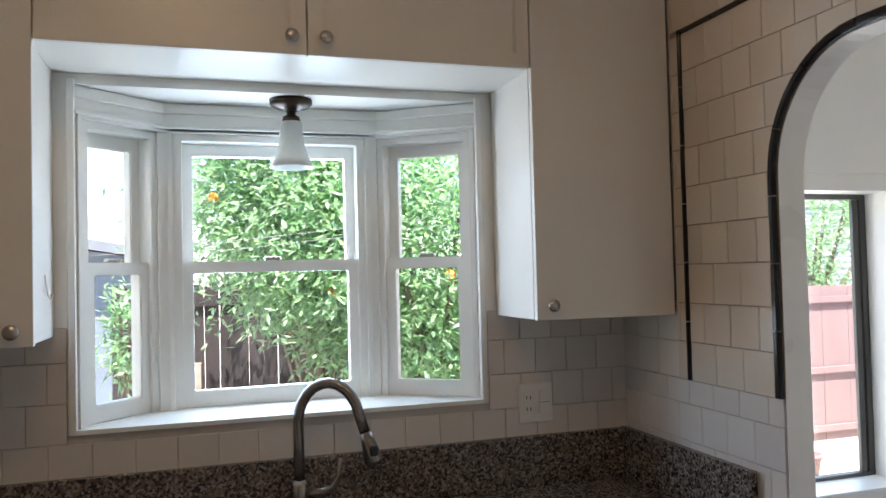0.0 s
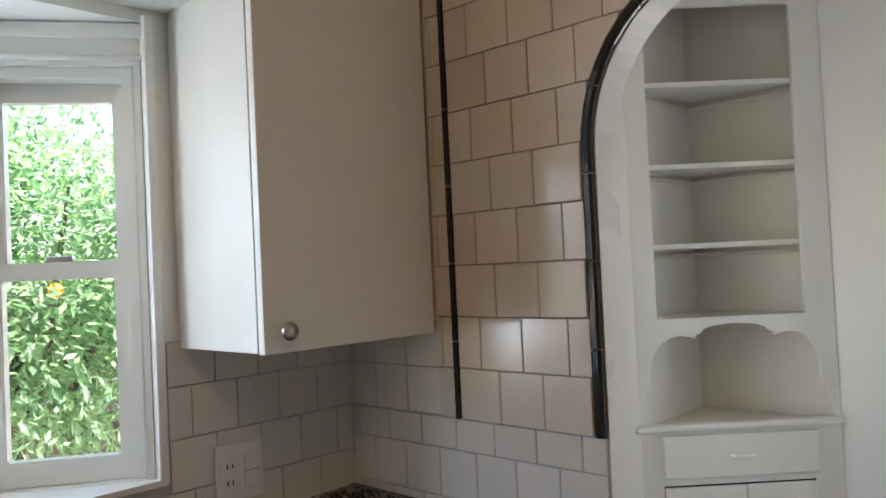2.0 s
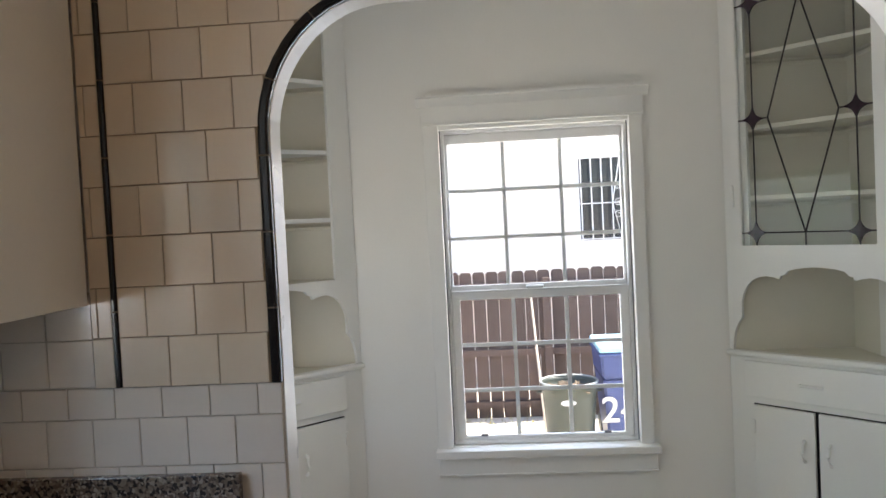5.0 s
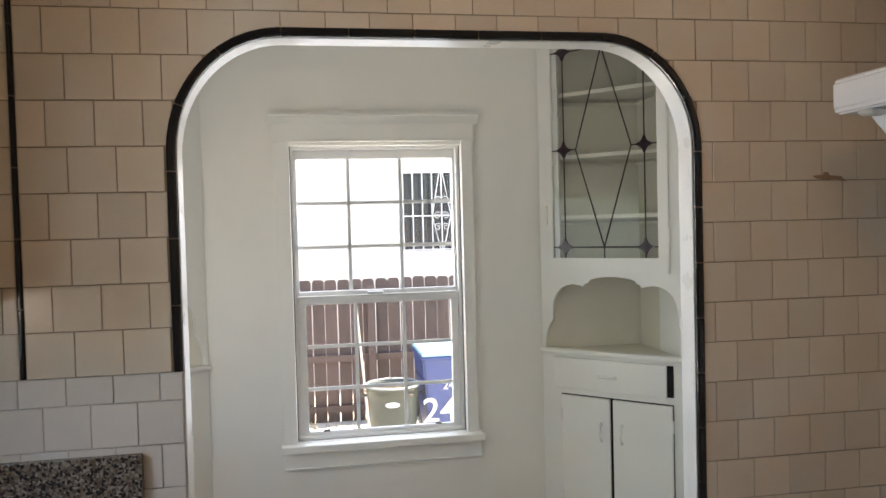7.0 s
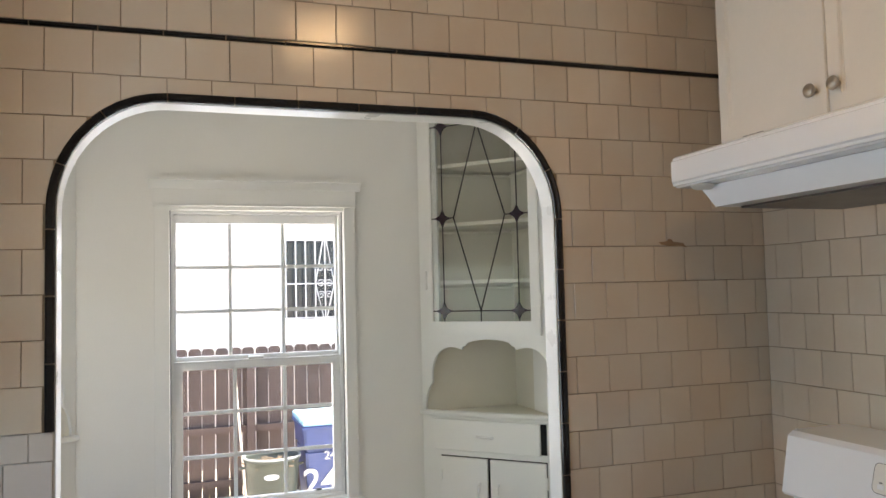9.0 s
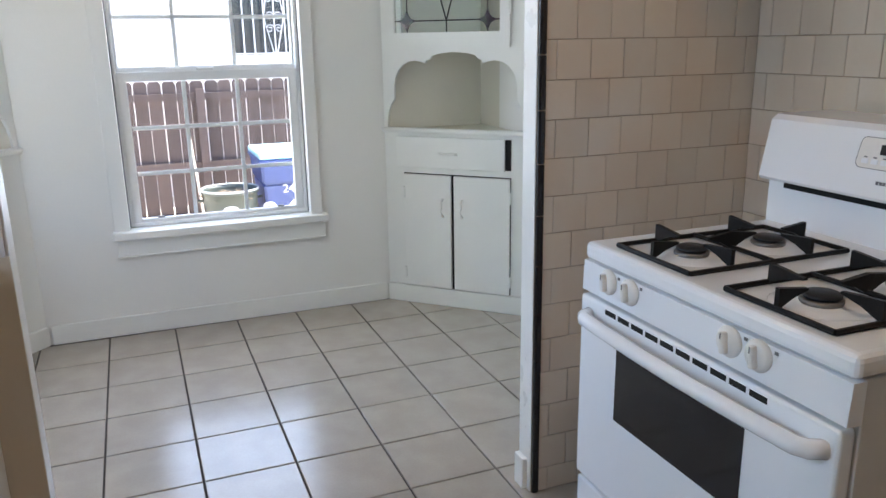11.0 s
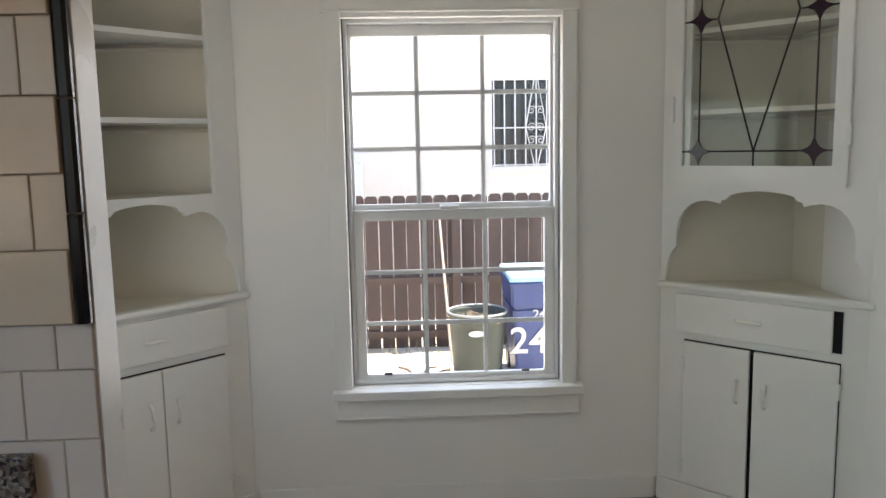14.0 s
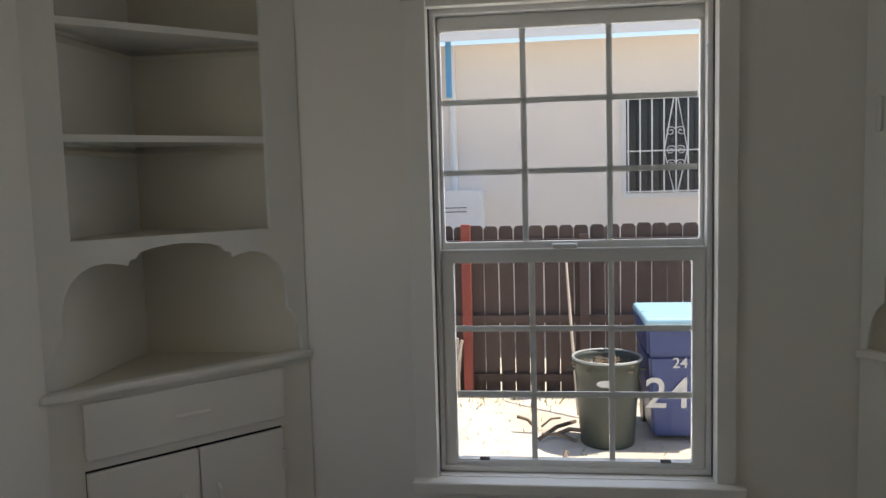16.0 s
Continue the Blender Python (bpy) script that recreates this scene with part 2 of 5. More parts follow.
def glass_material(name, colour=(1, 1, 1), gloss=0.025):
    """Thin clear pane: lets light straight through, with a mirror's share that grows at a slant."""
    mat = bpy.data.materials.new(name)
    mat.use_nodes = True
    n, l = mat.node_tree.nodes, mat.node_tree.links
    n.clear()
    out = n.new("ShaderNodeOutputMaterial")
    clear = n.new("ShaderNodeBsdfTransparent")
    clear.inputs[0].default_value = (*colour, 1)
    shine = n.new("ShaderNodeBsdfGlossy")
    shine.inputs["Roughness"].default_value = 0.02
    slant = n.new("ShaderNodeLayerWeight")
    slant.inputs[0].default_value = 0.5
    steep = n.new("ShaderNodeMath")
    steep.operation = "POWER"
    steep.inputs[1].default_value = 5.0
    l.new(slant.outputs["Facing"], steep.inputs[0])
    fres = n.new("ShaderNodeMath")
    fres.operation = "MULTIPLY_ADD"
    l.new(steep.outputs[0], fres.inputs[0])
    fres.inputs[1].default_value, fres.inputs[2].default_value = 0.6, gloss
    mix = n.new("ShaderNodeMixShader")
    l.new(fres.outputs[0], mix.inputs[0])
    l.new(clear.outputs[0], mix.inputs[1])
    l.new(shine.outputs[0], mix.inputs[2])
    l.new(mix.outputs[0], out.inputs[0])
    return mat


pane_glass = glass_material("pane_glass", (0.97, 0.98, 0.98))
frosted = material("frosted", (0.85, 0.86, 0.82), 0.5, vary=0.02, bump=0.05, transmission=0.35)


def glowing(name, colour, strength):
    mat = bpy.data.materials.new(name)
    mat.use_nodes = True
    b = mat.node_tree.nodes["Principled BSDF"]
    b.inputs["Base Color"].default_value = (*colour, 1)
    b.inputs["Emission Color"].default_value = (*colour, 1)
    b.inputs["Emission Strength"].default_value = strength
    return mat


lamp_glow = glowing("lamp_glow", (1.0, 0.66, 0.34), 4.6)

# ---- mesh helpers ----


def mesh_of(name, bm, mat):
    me = bpy.data.meshes.new(name)
    bmesh.ops.recalc_face_normals(bm, faces=bm.faces)
    bm.to_mesh(me)
    bm.free()
    if mat:
        me.materials.append(mat)
    return me


def solid(name, bm, mat, label="", category="", kind="", group=""):
    """A top-level thing of one mesh."""
    return tagged(new(name, mesh_of(name, bm, mat)), label, category, group, kind)


def part(name, bm, mat, parent, label=""):
    ob = new(name, mesh_of(name, bm, mat) if isinstance(bm, bmesh.types.BMesh) else bm)
    ob.parent = parent
    return tagged(ob, label)


def thing(name, label, category, m=None, group="", kind=""):
    ob = new(name)
    if m is not None:
        ob.matrix_world = m
    return tagged(ob, label, category, group, kind)


def box(x0, y0, z0, x1, y1, z1, bevel=0.0, seg=2, bm=None):
    own = bmesh.new()
    vs = [own.verts.new((x, y, z)) for z in (min(z0, z1), max(z0, z1)) for y in (min(y0, y1), max(y0, y1)) for x in (min(x0, x1), max(x0, x1))]
    for f in ((0, 1, 3, 2), (4, 6, 7, 5), (0, 4, 5, 1), (2, 3, 7, 6), (0, 2, 6, 4), (1, 5, 7, 3)):
        own.faces.new([vs[i] for i in f])
    bmesh.ops.recalc_face_normals(own, faces=own.faces)
    if bevel:
        bmesh.ops.bevel(own, geom=own.edges[:], offset=bevel, segments=seg, affect="EDGES", profile=0.5)
    if bm is None:
        return own
    tmp = bpy.data.meshes.new("tmp")
    own.to_mesh(tmp)
    own.free()
    bm.from_mesh(tmp)
    bpy.data.meshes.remove(tmp)
    return bm


def ring(a0, b0, a1, b1, wa, wb0, wb1, d0, d1, axes="xz", bevel=0.003):
    """A rectangular frame in one piece: stiles wa wide, rails wb0 below and wb1 above, from depth d0 to d1."""
    own = bmesh.new()
    order = {"xz": lambda a, b, d: (a, d, b), "yz": lambda a, b, d: (d, a, b)}[axes]
    loops = []
    for d in (d0, d1):
        for p in (((a0, b0), (a1, b0), (a1, b1), (a0, b1)), ((a0 + wa, b0 + wb0), (a1 - wa, b0 + wb0), (a1 - wa, b1 - wb1), (a0 + wa, b1 - wb1))):
            loops.append([own.verts.new(order(a, b, d)) for a, b in p])
    for p, q in ((0, 1), (2, 3), (0, 2), (1, 3)):
        for k in range(4):
            m = (k + 1) % 4
            own.faces.new((loops[p][k], loops[p][m], loops[q][m], loops[q][k]))
    bmesh.ops.recalc_face_normals(own, faces=own.faces)
    if bevel:
        sharp = [e for e in own.edges if e.calc_face_angle(0) > 0.5]
        bmesh.ops.bevel(own, geom=sharp, offset=bevel, segments=2, affect="EDGES")
    return own


def prism(points, depth0, depth1, axes="xz", bm=None):
    """Extrudes a 2D outline. axes names the two axes of the outline; the depth runs along the third."""
    bm = bm or bmesh.new()
    order = {"xz": lambda a, b, d: (a, d, b), "yz": lambda a, b, d: (d, a, b), "xy": lambda a, b, d: (a, b, d)}[axes]
    front = [bm.verts.new(order(a, b, depth0)) for a, b in points]
    back = [bm.verts.new(order(a, b, depth1)) for a, b in points]
    for a, b, c in tessellate_polygon([[Vector((p[0], p[1], 0)) for p in points]]):
        bm.faces.new((front[a], front[b], front[c]))
        bm.faces.new((back[c], back[b], back[a]))
    for i in range(len(points)):
        j = (i + 1) % len(points)
        bm.faces.new((front[j], front[i], back[i], back[j]))
    return bm


def lathe(profile, segments=24, bm=None, centre=(0, 0, 0), axis="z"):
    """Turns a profile of (radius, height) round an axis."""
    bm = bm or bmesh.new()
    cx, cy, cz = centre
    rings = []
    for r, h in profile:
        ring = []
        for k in range(segments):
            a = 2 * math.pi * k / segments
            p = {"z": (r * math.cos(a), r * math.sin(a), h), "y": (r * math.cos(a), h, r * math.sin(a)), "x": (h, r * math.cos(a), r * math.sin(a))}[axis]
            ring.append(bm.verts.new((p[0] + cx, p[1] + cy, p[2] + cz)))
        rings.append(ring)
    for a, b in zip(rings, rings[1:]):
        for k in range(segments):
            bm.faces.new((a[k], a[(k + 1) % segments], b[(k + 1) % segments], b[k]))
    bm.faces.new(rings[0][::-1])
    bm.faces.new(rings[-1])
    return bm


def tube(points, radius, segments=10, bm=None, radii=None):
    """A round bar along a line of points."""
    bm = bm or bmesh.new()
    pts = [Vector(p) for p in points]
    rings = []
    for i, p in enumerate(pts):
        d = (pts[min(i + 1, len(pts) - 1)] - pts[max(i - 1, 0)]).normalized()
        side = d.cross(Vector((0, 0, 1)))
        if side.length < 0.05:
            side = d.cross(Vector((0, 1, 0)))
        side.normalize()
        up = side.cross(d)
        r = radii[i] if radii else radius
        rings.append([bm.verts.new(p + r * (math.cos(2 * math.pi * k / segments) * side + math.sin(2 * math.pi * k / segments) * up)) for k in range(segments)])
    for a, b in zip(rings, rings[1:]):
        for k in range(segments):
            bm.faces.new((a[k], a[(k + 1) % segments], b[(k + 1) % segments], b[k]))
    bm.faces.new(rings[0][::-1])
    bm.faces.new(rings[-1])
    return bm


def rounded(bm, keep, offset, segments=3):
    """Rounds the sharp edges that keep() picks, after joining flat faces."""
    bmesh.ops.recalc_face_normals(bm, faces=bm.faces)
    bmesh.ops.dissolve_limit(bm, angle_limit=0.02, verts=bm.verts, edges=bm.edges)
    picked = [e for e in bm.edges if len(e.link_faces) == 2 and e.link_faces[0].normal.dot(e.link_faces[1].normal) < 0.9 and keep(e)]
    bmesh.ops.bevel(bm, geom=picked, offset=offset, segments=segments, affect="EDGES", clamp_overlap=True)
    return bm


def smooth(ob):
    for p in ob.data.polygons:
        p.use_smooth = True
    return ob

# ---- the large structure ----
WX, SY, RY = 1.84, 2.82, 0.08        # arch wall, sink wall and range wall, kitchen faces
NX, NL, NR = 3.80, 2.86, 0.095       # breakfast nook: window wall, side walls
TOP = 2.74
AR, AL, ATOP, ASPRING = 0.8145, 2.116, 2.034, 1.76


def arch_outline(inset=0.0, steps=9):
    """Opening of the arch from its right foot to its left foot, as (y, z); inset widens it."""
    rx, rz = 0.25 + inset, ATOP - ASPRING + inset
    pts = []
    for k in range(steps + 1):
        a = math.pi / 2 * k / steps
        pts.append((AR - inset + rx * (1 - math.cos(a)), ASPRING + rz * math.sin(a)))
    for k in range(steps + 1):
        a = math.pi / 2 * (1 - k / steps)
        pts.append((AL + inset - rx * (1 - math.cos(a)), ASPRING + rz * math.sin(a)))
    return pts


def arch_top(y, inset=0.0):
    """Height of the opening at y, or below the floor outside it."""
    if y <= AR - inset or y >= AL + inset:
        return -1.0
    rx, rz = 0.25 + inset, ATOP - ASPRING + inset
    d = min(y - (AR - inset), AL + inset - y)
    if d >= rx:
        return ASPRING + rz
    return ASPRING + rz * math.sqrt(max(0.0, 1 - (1 - d / rx) ** 2))


# floor, ceilings
floor_ob = solid("floor", box(-1.75, -0.1, -0.12, 4.0, 3.02, -0.008), floor_grout, "dark recessed grout bed under beige ceramic floor tiles", "floor", "structure")
solid("ceiling", box(-1.75, -0.05, TOP, 4.0, 3.0, TOP + 0.12), ceiling_paint, "plain white painted plaster ceiling", "ceiling", "structure")

# arch wall between kitchen and nook
arch = arch_outline()
outline = [(RY - 0.08, 0), (AR, 0)] + arch + [(AL, 0), (NL + 0.14, 0), (NL + 0.14, TOP), (RY - 0.08, TOP)]
bm = prism(outline, WX + 0.0075, WX + 0.072, "yz")
wall_arch = solid("wall_arch", bm, wall_paint, "white plaster wall with a rounded arch opening", "wall", "structure")

lining = bmesh.new()
path = [(AR, 0.0)] + arch_outline(0.0, 14) + [(AL, 0.0)]
inner = [(AR + 0.002, 0.0)] + arch_outline(-0.002, 14) + [(AL - 0.002, 0.0)]
loops = [[lining.verts.new((x, p[0], p[1])) for x, p in ((WX + 0.001, a), (WX + 0.001, b), (WX + 0.074, b), (WX + 0.074, a))] for a, b in zip(path, inner)]
for q, w in zip(loops, loops[1:]):
    for k in range(4):
        lining.faces.new((q[k], q[(k + 1) % 4], w[(k + 1) % 4], w[k]))
part("arch_reveal", lining, gloss_paint, wall_arch, "glossy lumpy white painted reveal")

# sink wall with the bay's opening
BX0, BX1, BZ0, BZ1 = 0.24, 1.363, 1.178, 2.07
wall_sink = thing("wall_sink", "white painted wall around the bay window over the sink", "wall", kind="structure")
for x0, z0, x1, z1 in ((-1.75, 0, BX0, TOP), (BX1, 0, WX + 0.0075, TOP), (BX0, 0, BX1, BZ0 - 0.03), (BX0, BZ1, BX1, TOP)):
    part("wall_panel", box(x0, SY + 0.004, z0, x1, SY + 0.02, z1), wall_paint, wall_sink)
wall_range = solid("wall_range", box(-1.75, RY - 0.16, 0, WX + 0.0075, RY - 0.004, TOP), wall_paint, "tiled kitchen wall behind the gas range", "wall", "structure")
solid("wall_back", box(-1.85, -0.1, 0, -1.75, 3.02, TOP), wall_paint, "plain cream painted kitchen wall", "wall", "structure")

# nook walls: window wall, slider wall, plain wall
WY0, WY1, WZ0, WZ1 = 1.05, 1.905, 0.51, 1.985
wall_window = thing("wall_window", "white painted nook wall with a tall double-hung window", "wall", kind="structure")
for y0, z0, y1, z1 in ((-0.06, 0, WY0, TOP), (WY1, 0, NL + 0.15, TOP), (WY0, 0, WY1, WZ0), (WY0, WZ1, WY1, TOP)):
    part("wall_panel", box(NX, y0, z0, NX + 0.15, y1, z1), wall_paint, wall_window)
SX0, SX1, SZ0, SZ1 = 2.1, 3.005, 0.735, 1.818
wall_slider = thing("wall_slider", "white painted nook wall with a deep window opening", "wall", kind="structure")
for x0, z0, x1, z1 in ((WX + 0.072, 0, SX0, TOP), (SX1, 0, NX, TOP), (SX0, 0, SX1, SZ0), (SX0, SZ1, SX1, TOP)):
    part("wall_panel", box(x0, NL, z0, x1, NL + 0.16, z1), wall_paint, wall_slider)
solid("wall_nook", box(WX + 0.072, NR - 0.15, 0, NX, NR, TOP), wall_paint, "plain white painted nook wall", "wall", "structure")


# ---- bay window over the sink ----
def sash_window(name, width, z0, z1, rail, m, label, stile=0.032, parent_kind="structure", grid=0):
    """A wooden double-hung window; local x along it, y outwards."""
    w = thing(name, label, "window", m, kind=parent_kind)
    part("window_frame", ring(0, z0 - 0.02, width, z1, 0.022, 0.019, 0.022, 0, 0.09, "xz", 0.002), trim_paint, w)
    part("stop_bead", ring(-0.016, z0 - 0.001, width + 0.016, z1 + 0.012, 0.013, 0.002, 0.013, -0.012, 0.0, "xz", 0.0), trim_paint, w)
    for nm, a, b, y in (("upper_sash", rail - 0.012, z1 - 0.019, 0.05), ("lower_sash", z0 - 0.001, rail + 0.022, 0.014)):
        x0, x1 = 0.019, width - 0.019
        top, bot = (0.04, 0.03) if nm == "upper_sash" else (0.034, 0.05)
        sash = part(nm, ring(x0, a, x1, b, stile, bot, top, y, y + 0.032, "xz", 0.003), trim_paint, w)
        g = part("pane", box(x0 + stile - 0.003, y + 0.014, a + bot - 0.003, x1 - stile + 0.003, y + 0.018, b - top + 0.003), pane_glass, sash)
        g.visible_shadow = False
    lock = box(width / 2 - 0.025, 0.02, rail + 0.022, width / 2 + 0.025, 0.045, rail + 0.034, bevel=0.004)
    part("sash_lock", lock, nickel, w, "worn metal sash lock")
    return w


CY = 3.02
PL, PR = 0.486, 1.05
sash_window("window_1", PR - PL, BZ0, 1.985, 1.585, pose(PL, CY, 0), "white painted double-hung centre window of the bay")
left_a, left_b = Vector((0.262, 2.845)), Vector((0.44, CY))
right_a, right_b = Vector((1.092, CY)), Vector((1.342, 2.845))
d = left_b - left_a
sash_window("window_2", d.length, BZ0, 1.985, 1.585, pose(left_a.x, left_a.y, 0, 0, 0, math.degrees(math.atan2(d.y, d.x))), "narrow white painted double-hung side window of the bay")
d = right_b - right_a
sash_window("window_3", d.length, BZ0, 1.985, 1.585, pose(right_a.x, right_a.y, 0, 0, 0, math.degrees(math.atan2(d.y, d.x))), "narrow white painted double-hung side window of the bay")
bay = thing("bay", "white painted bay surround with sill, posts and mouldings", "window bay", kind="structure")
part("sill", prism([(BX0 - 0.002, SY - 0.012), (BX1 + 0.002, SY - 0.012), (BX1 + 0.06, 2.9), (1.2, 3.2), (0.4, 3.2), (BX0 - 0.06, 2.9)], BZ0 - 0.012, BZ0, "xy"), trim_paint, bay)
part("sill_support", box(BX0, SY + 0.005, BZ0 - 0.04, BX1, SY + 0.1, BZ0 - 0.013), trim_paint, bay)
for wedge in ([(0.443, CY - 0.01), (PL, CY + 0.001), (PL, CY + 0.1), (0.398, CY + 0.1), (0.376, CY + 0.066), (0.438, CY)], [(PR, CY + 0.001), (1.089, CY - 0.01), (1.094, CY), (1.146, CY + 0.073), (1.14, CY + 0.1), (PR, CY + 0.1)]):
    part("corner_post", prism(wedge, BZ0 + 0.001, BZ1 - 0.003, "xy"), trim_paint, bay)
part("bay_ceiling", prism([(BX0 - 0.05, SY + 0.02), (BX1 + 0.05, SY + 0.02), (BX1 + 0.05, 2.9), (1.2, 3.2), (0.4, 3.2), (BX0 - 0.05, 2.9)], BZ1, BZ1 + 0.05, "xy"), trim_paint, bay)
for x0, x1 in ((BX0 - 0.008, BX0 + 0.012), (BX1 - 0.012, BX1 + 0.008)):
    part("casing", box(x0, SY - 0.011, BZ0 - 0.012, x1, SY + 0.09, BZ1 + 0.012, bevel=0.003), trim_paint, bay)
for (ax, ay), (bx, by) in (((BX0, 2.835), (0.455, CY)), ((PL - 0.05, CY), (PR + 0.05, CY)), ((1.095, CY), (BX1, 2.835))):
    a, b = Vector((ax, ay, 0)), Vector((bx, by, 0))
    ang = math.degrees(math.atan2(by - ay, bx - ax))
    ln = (b - a).length
    for z0, z1, out in ((1.985, BZ1 - 0.001, 0.012), (1.994, 2.004, 0.022), (2.038, BZ1 - 0.002, 0.02)):
        ob = part("moulding", box(0, -out, z0, ln, 0.1, z1, bevel=0.003), trim_paint, bay)
        ob.matrix_local = pose(ax, ay, 0, 0, 0, ang)
# outer skin of the bay, above and below the glass
solid("bay_apron", prism([(BX0 - 0.03, SY + 0.022), (BX1 + 0.03, SY + 0.022), (BX1 + 0.03, 2.9), (1.13, 3.13), (0.42, 3.13), (BX0 - 0.03, 2.9)], -0.7, BZ0 - 0.03, "xy"), stucco, "stuccoed base below the bay window", "wall", "structure")
solid("bay_cap", prism([(BX0 - 0.12, SY + 0.022), (BX1 + 0.12, SY + 0.022), (BX1 + 0.12, 2.92), (1.2, 3.2), (0.36, 3.2), (BX0 - 0.12, 2.92)], BZ1 + 0.051, TOP, "xy"), stucco, "stuccoed cap above the bay window", "wall", "structure")

# ---- nook window ----
nook_window = thing("window_4", "white vinyl double-hung window with flat grids", "window", kind="structure")


part("window_frame", ring(WY0 + 0.001, WZ0 + 0.006, WY1 - 0.001, WZ1 - 0.001, 0.017, 0.017, 0.017, 3.835, 3.93, "yz"), vinyl, nook_window)


def grid_sash(nm, y0, z0, y1, z1, gy0, gz0, gy1, gz1, x):
    wide = (gy0 - y0 + y1 - gy1) / 2
    sash = part(nm, ring(y0, z0, y1, z1, wide, gz0 - z0, z1 - gz1, x, x + 0.03, "yz", 0.004), vinyl, nook_window)
    g = part("pane", box(x + 0.012, gy0 - 0.002, gz0 - 0.002, x + 0.015, gy1 + 0.002, gz1 + 0.002), pane_glass, sash)
    g.visible_shadow = False
    for k in (1, 2):
        y = gy0 + (gy1 - gy0) * k / 3
        part("muntin", box(x + 0.016, y - 0.009, gz0, x + 0.022, y + 0.009, gz1), vinyl, sash)
        z = gz0 + (gz1 - gz0) * k / 3
        part("muntin", box(x + 0.0165, gy0, z - 0.009, x + 0.0215, gy1, z + 0.009), vinyl, sash)
    return sash


grid_sash("upper_sash", WY0 + 0.018, 1.205, WY1 - 0.018, WZ1 - 0.018, 1.086, 1.256, 1.882, 1.923, 3.882)
low = grid_sash("lower_sash", WY0 + 0.018, WZ0 + 0.018, WY1 - 0.018, 1.235, 1.106, 0.55, 1.845, 1.192, 3.848)
# thin dark strips stand for the shade in the jamb gaps
for y0, y1 in ((WY0 + 0.0005, WY0 + 0.004), (WY1 - 0.005, WY1 - 0.0005)):
    part("weatherstrip", box(3.826, y0, WZ0 + 0.01, 3.8345, y1, WZ1 - 0.002), print_grey, nook_window, "dark strip for the shade in the jamb gap")
part("sash_lock", box(3.842, 1.455, 1.236, 3.875, 1.535, 1.25, bevel=0.005), vinyl, nook_window)
part("meeting_lip", box(3.838, WY0 + 0.02, 1.228, 3.85, WY1 - 0.02, 1.236, bevel=0.002), vinyl, nook_window)
for y in (1.19, 1.76):
    part("tilt_latch", box(3.84, y - 0.016, 0.551, 3.848, y + 0.016, 0.562), print_grey, low)
trim = thing("window_trim", "white painted flat window casing with crowned head and stool", "trim", kind="structure")
part("casing", box(3.776, 0.992, WZ0, NX, WY0, 2.0, bevel=0.003), trim_paint, trim)
part("casing", box(3.776, WY1, WZ0, NX, 1.975, 2.0, bevel=0.003), trim_paint, trim)
part("reveal_bead", box(3.79, WY0, WZ1 - 0.004, NX + 0.03, WY1, 2.0, bevel=0.002), trim_paint, trim)
part("head_casing", box(3.778, 0.985, 2.001, NX, 1.982, 2.11, bevel=0.002), trim_paint, trim)
part("head_bead", box(3.768, 0.985, 1.998, NX, 1.982, 2.008, bevel=0.003), trim_paint, trim)
crown = prism([(3.778, 2.085), (3.75, 2.118), (3.742, 2.122), (3.742, 2.134), (NX, 2.134), (NX, 2.085)], 0.962, 2.0, "xz")
part("crown", crown, trim_paint, trim)
part("stool", box(3.735, 0.968, 0.476, NX - 0.001, 1.983, WZ0 + 0.004, bevel=0.006), trim_paint, trim)
part("inner_sill", box(NX, WY0 + 0.001, WZ0 - 0.01, NX + 0.13, WY1 - 0.001, WZ0 + 0.004), trim_paint, trim)
part("apron", box(3.78, 0.98, 0.386, NX, 1.972, 0.475, bevel=0.003), trim_paint, trim)
part("apron_bead", box(3.774, 0.978, 0.386, NX, 1.974, 0.394, bevel=0.002), trim_paint, trim)

# ---- nook sliding window ----
slider = thing("window_5", "dark aluminium sliding window in a deep white reveal", "window", kind="structure")
part("window_frame", ring(SX0, SZ0, SX1, SZ1, 0.03, 0.025, 0.02, 2.985, 3.02, "xz", 0.002), aluminium, slider)
part("window_sash", box(SX1 - 0.062, 2.988, SZ0 + 0.026, SX1 - 0.036, 3.004, SZ1 - 0.021, bevel=0.002), aluminium, slider)
g = part("pane", box(SX0 + 0.03, 3.0, SZ0 + 0.025, SX1 - 0.06, 3.003, SZ1 - 0.02), pane_glass, slider)
g.visible_shadow = False
part("sill", box(SX0, NL - 0.02, SZ0, SX1, 2.985, SZ0 + 0.012, bevel=0.003), trim_paint, slider)
part("head_bead", box(SX0 - 0.06, NL - 0.012, SZ1 + 0.062, SX1 + 0.03, NL, SZ1 + 0.07, bevel=0.002), trim_paint, slider)

# baseboards
bb = thing("baseboard", "white painted flat baseboard with eased top edge", "baseboard", kind="structure")
part("board", box(NX - 0.016, 0.655, 0, NX, 2.30, 0.095, bevel=0.004), trim_paint, bb)
part("board", box(WX + 0.072, NR, 0, 3.24, NR + 0.016, 0.095, bevel=0.004), trim_paint, bb)
part("board", box(WX + 0.072, NL - 0.016, 0, 3.24, NL, 0.095, bevel=0.004), trim_paint, bb)
part("board", box(WX + 0.02, AR + 0.0, 0, WX + 0.076, AR + 0.019, 0.105, bevel=0.005), trim_paint, bb)

# ---- corner cupboards ----
CW = 0.764


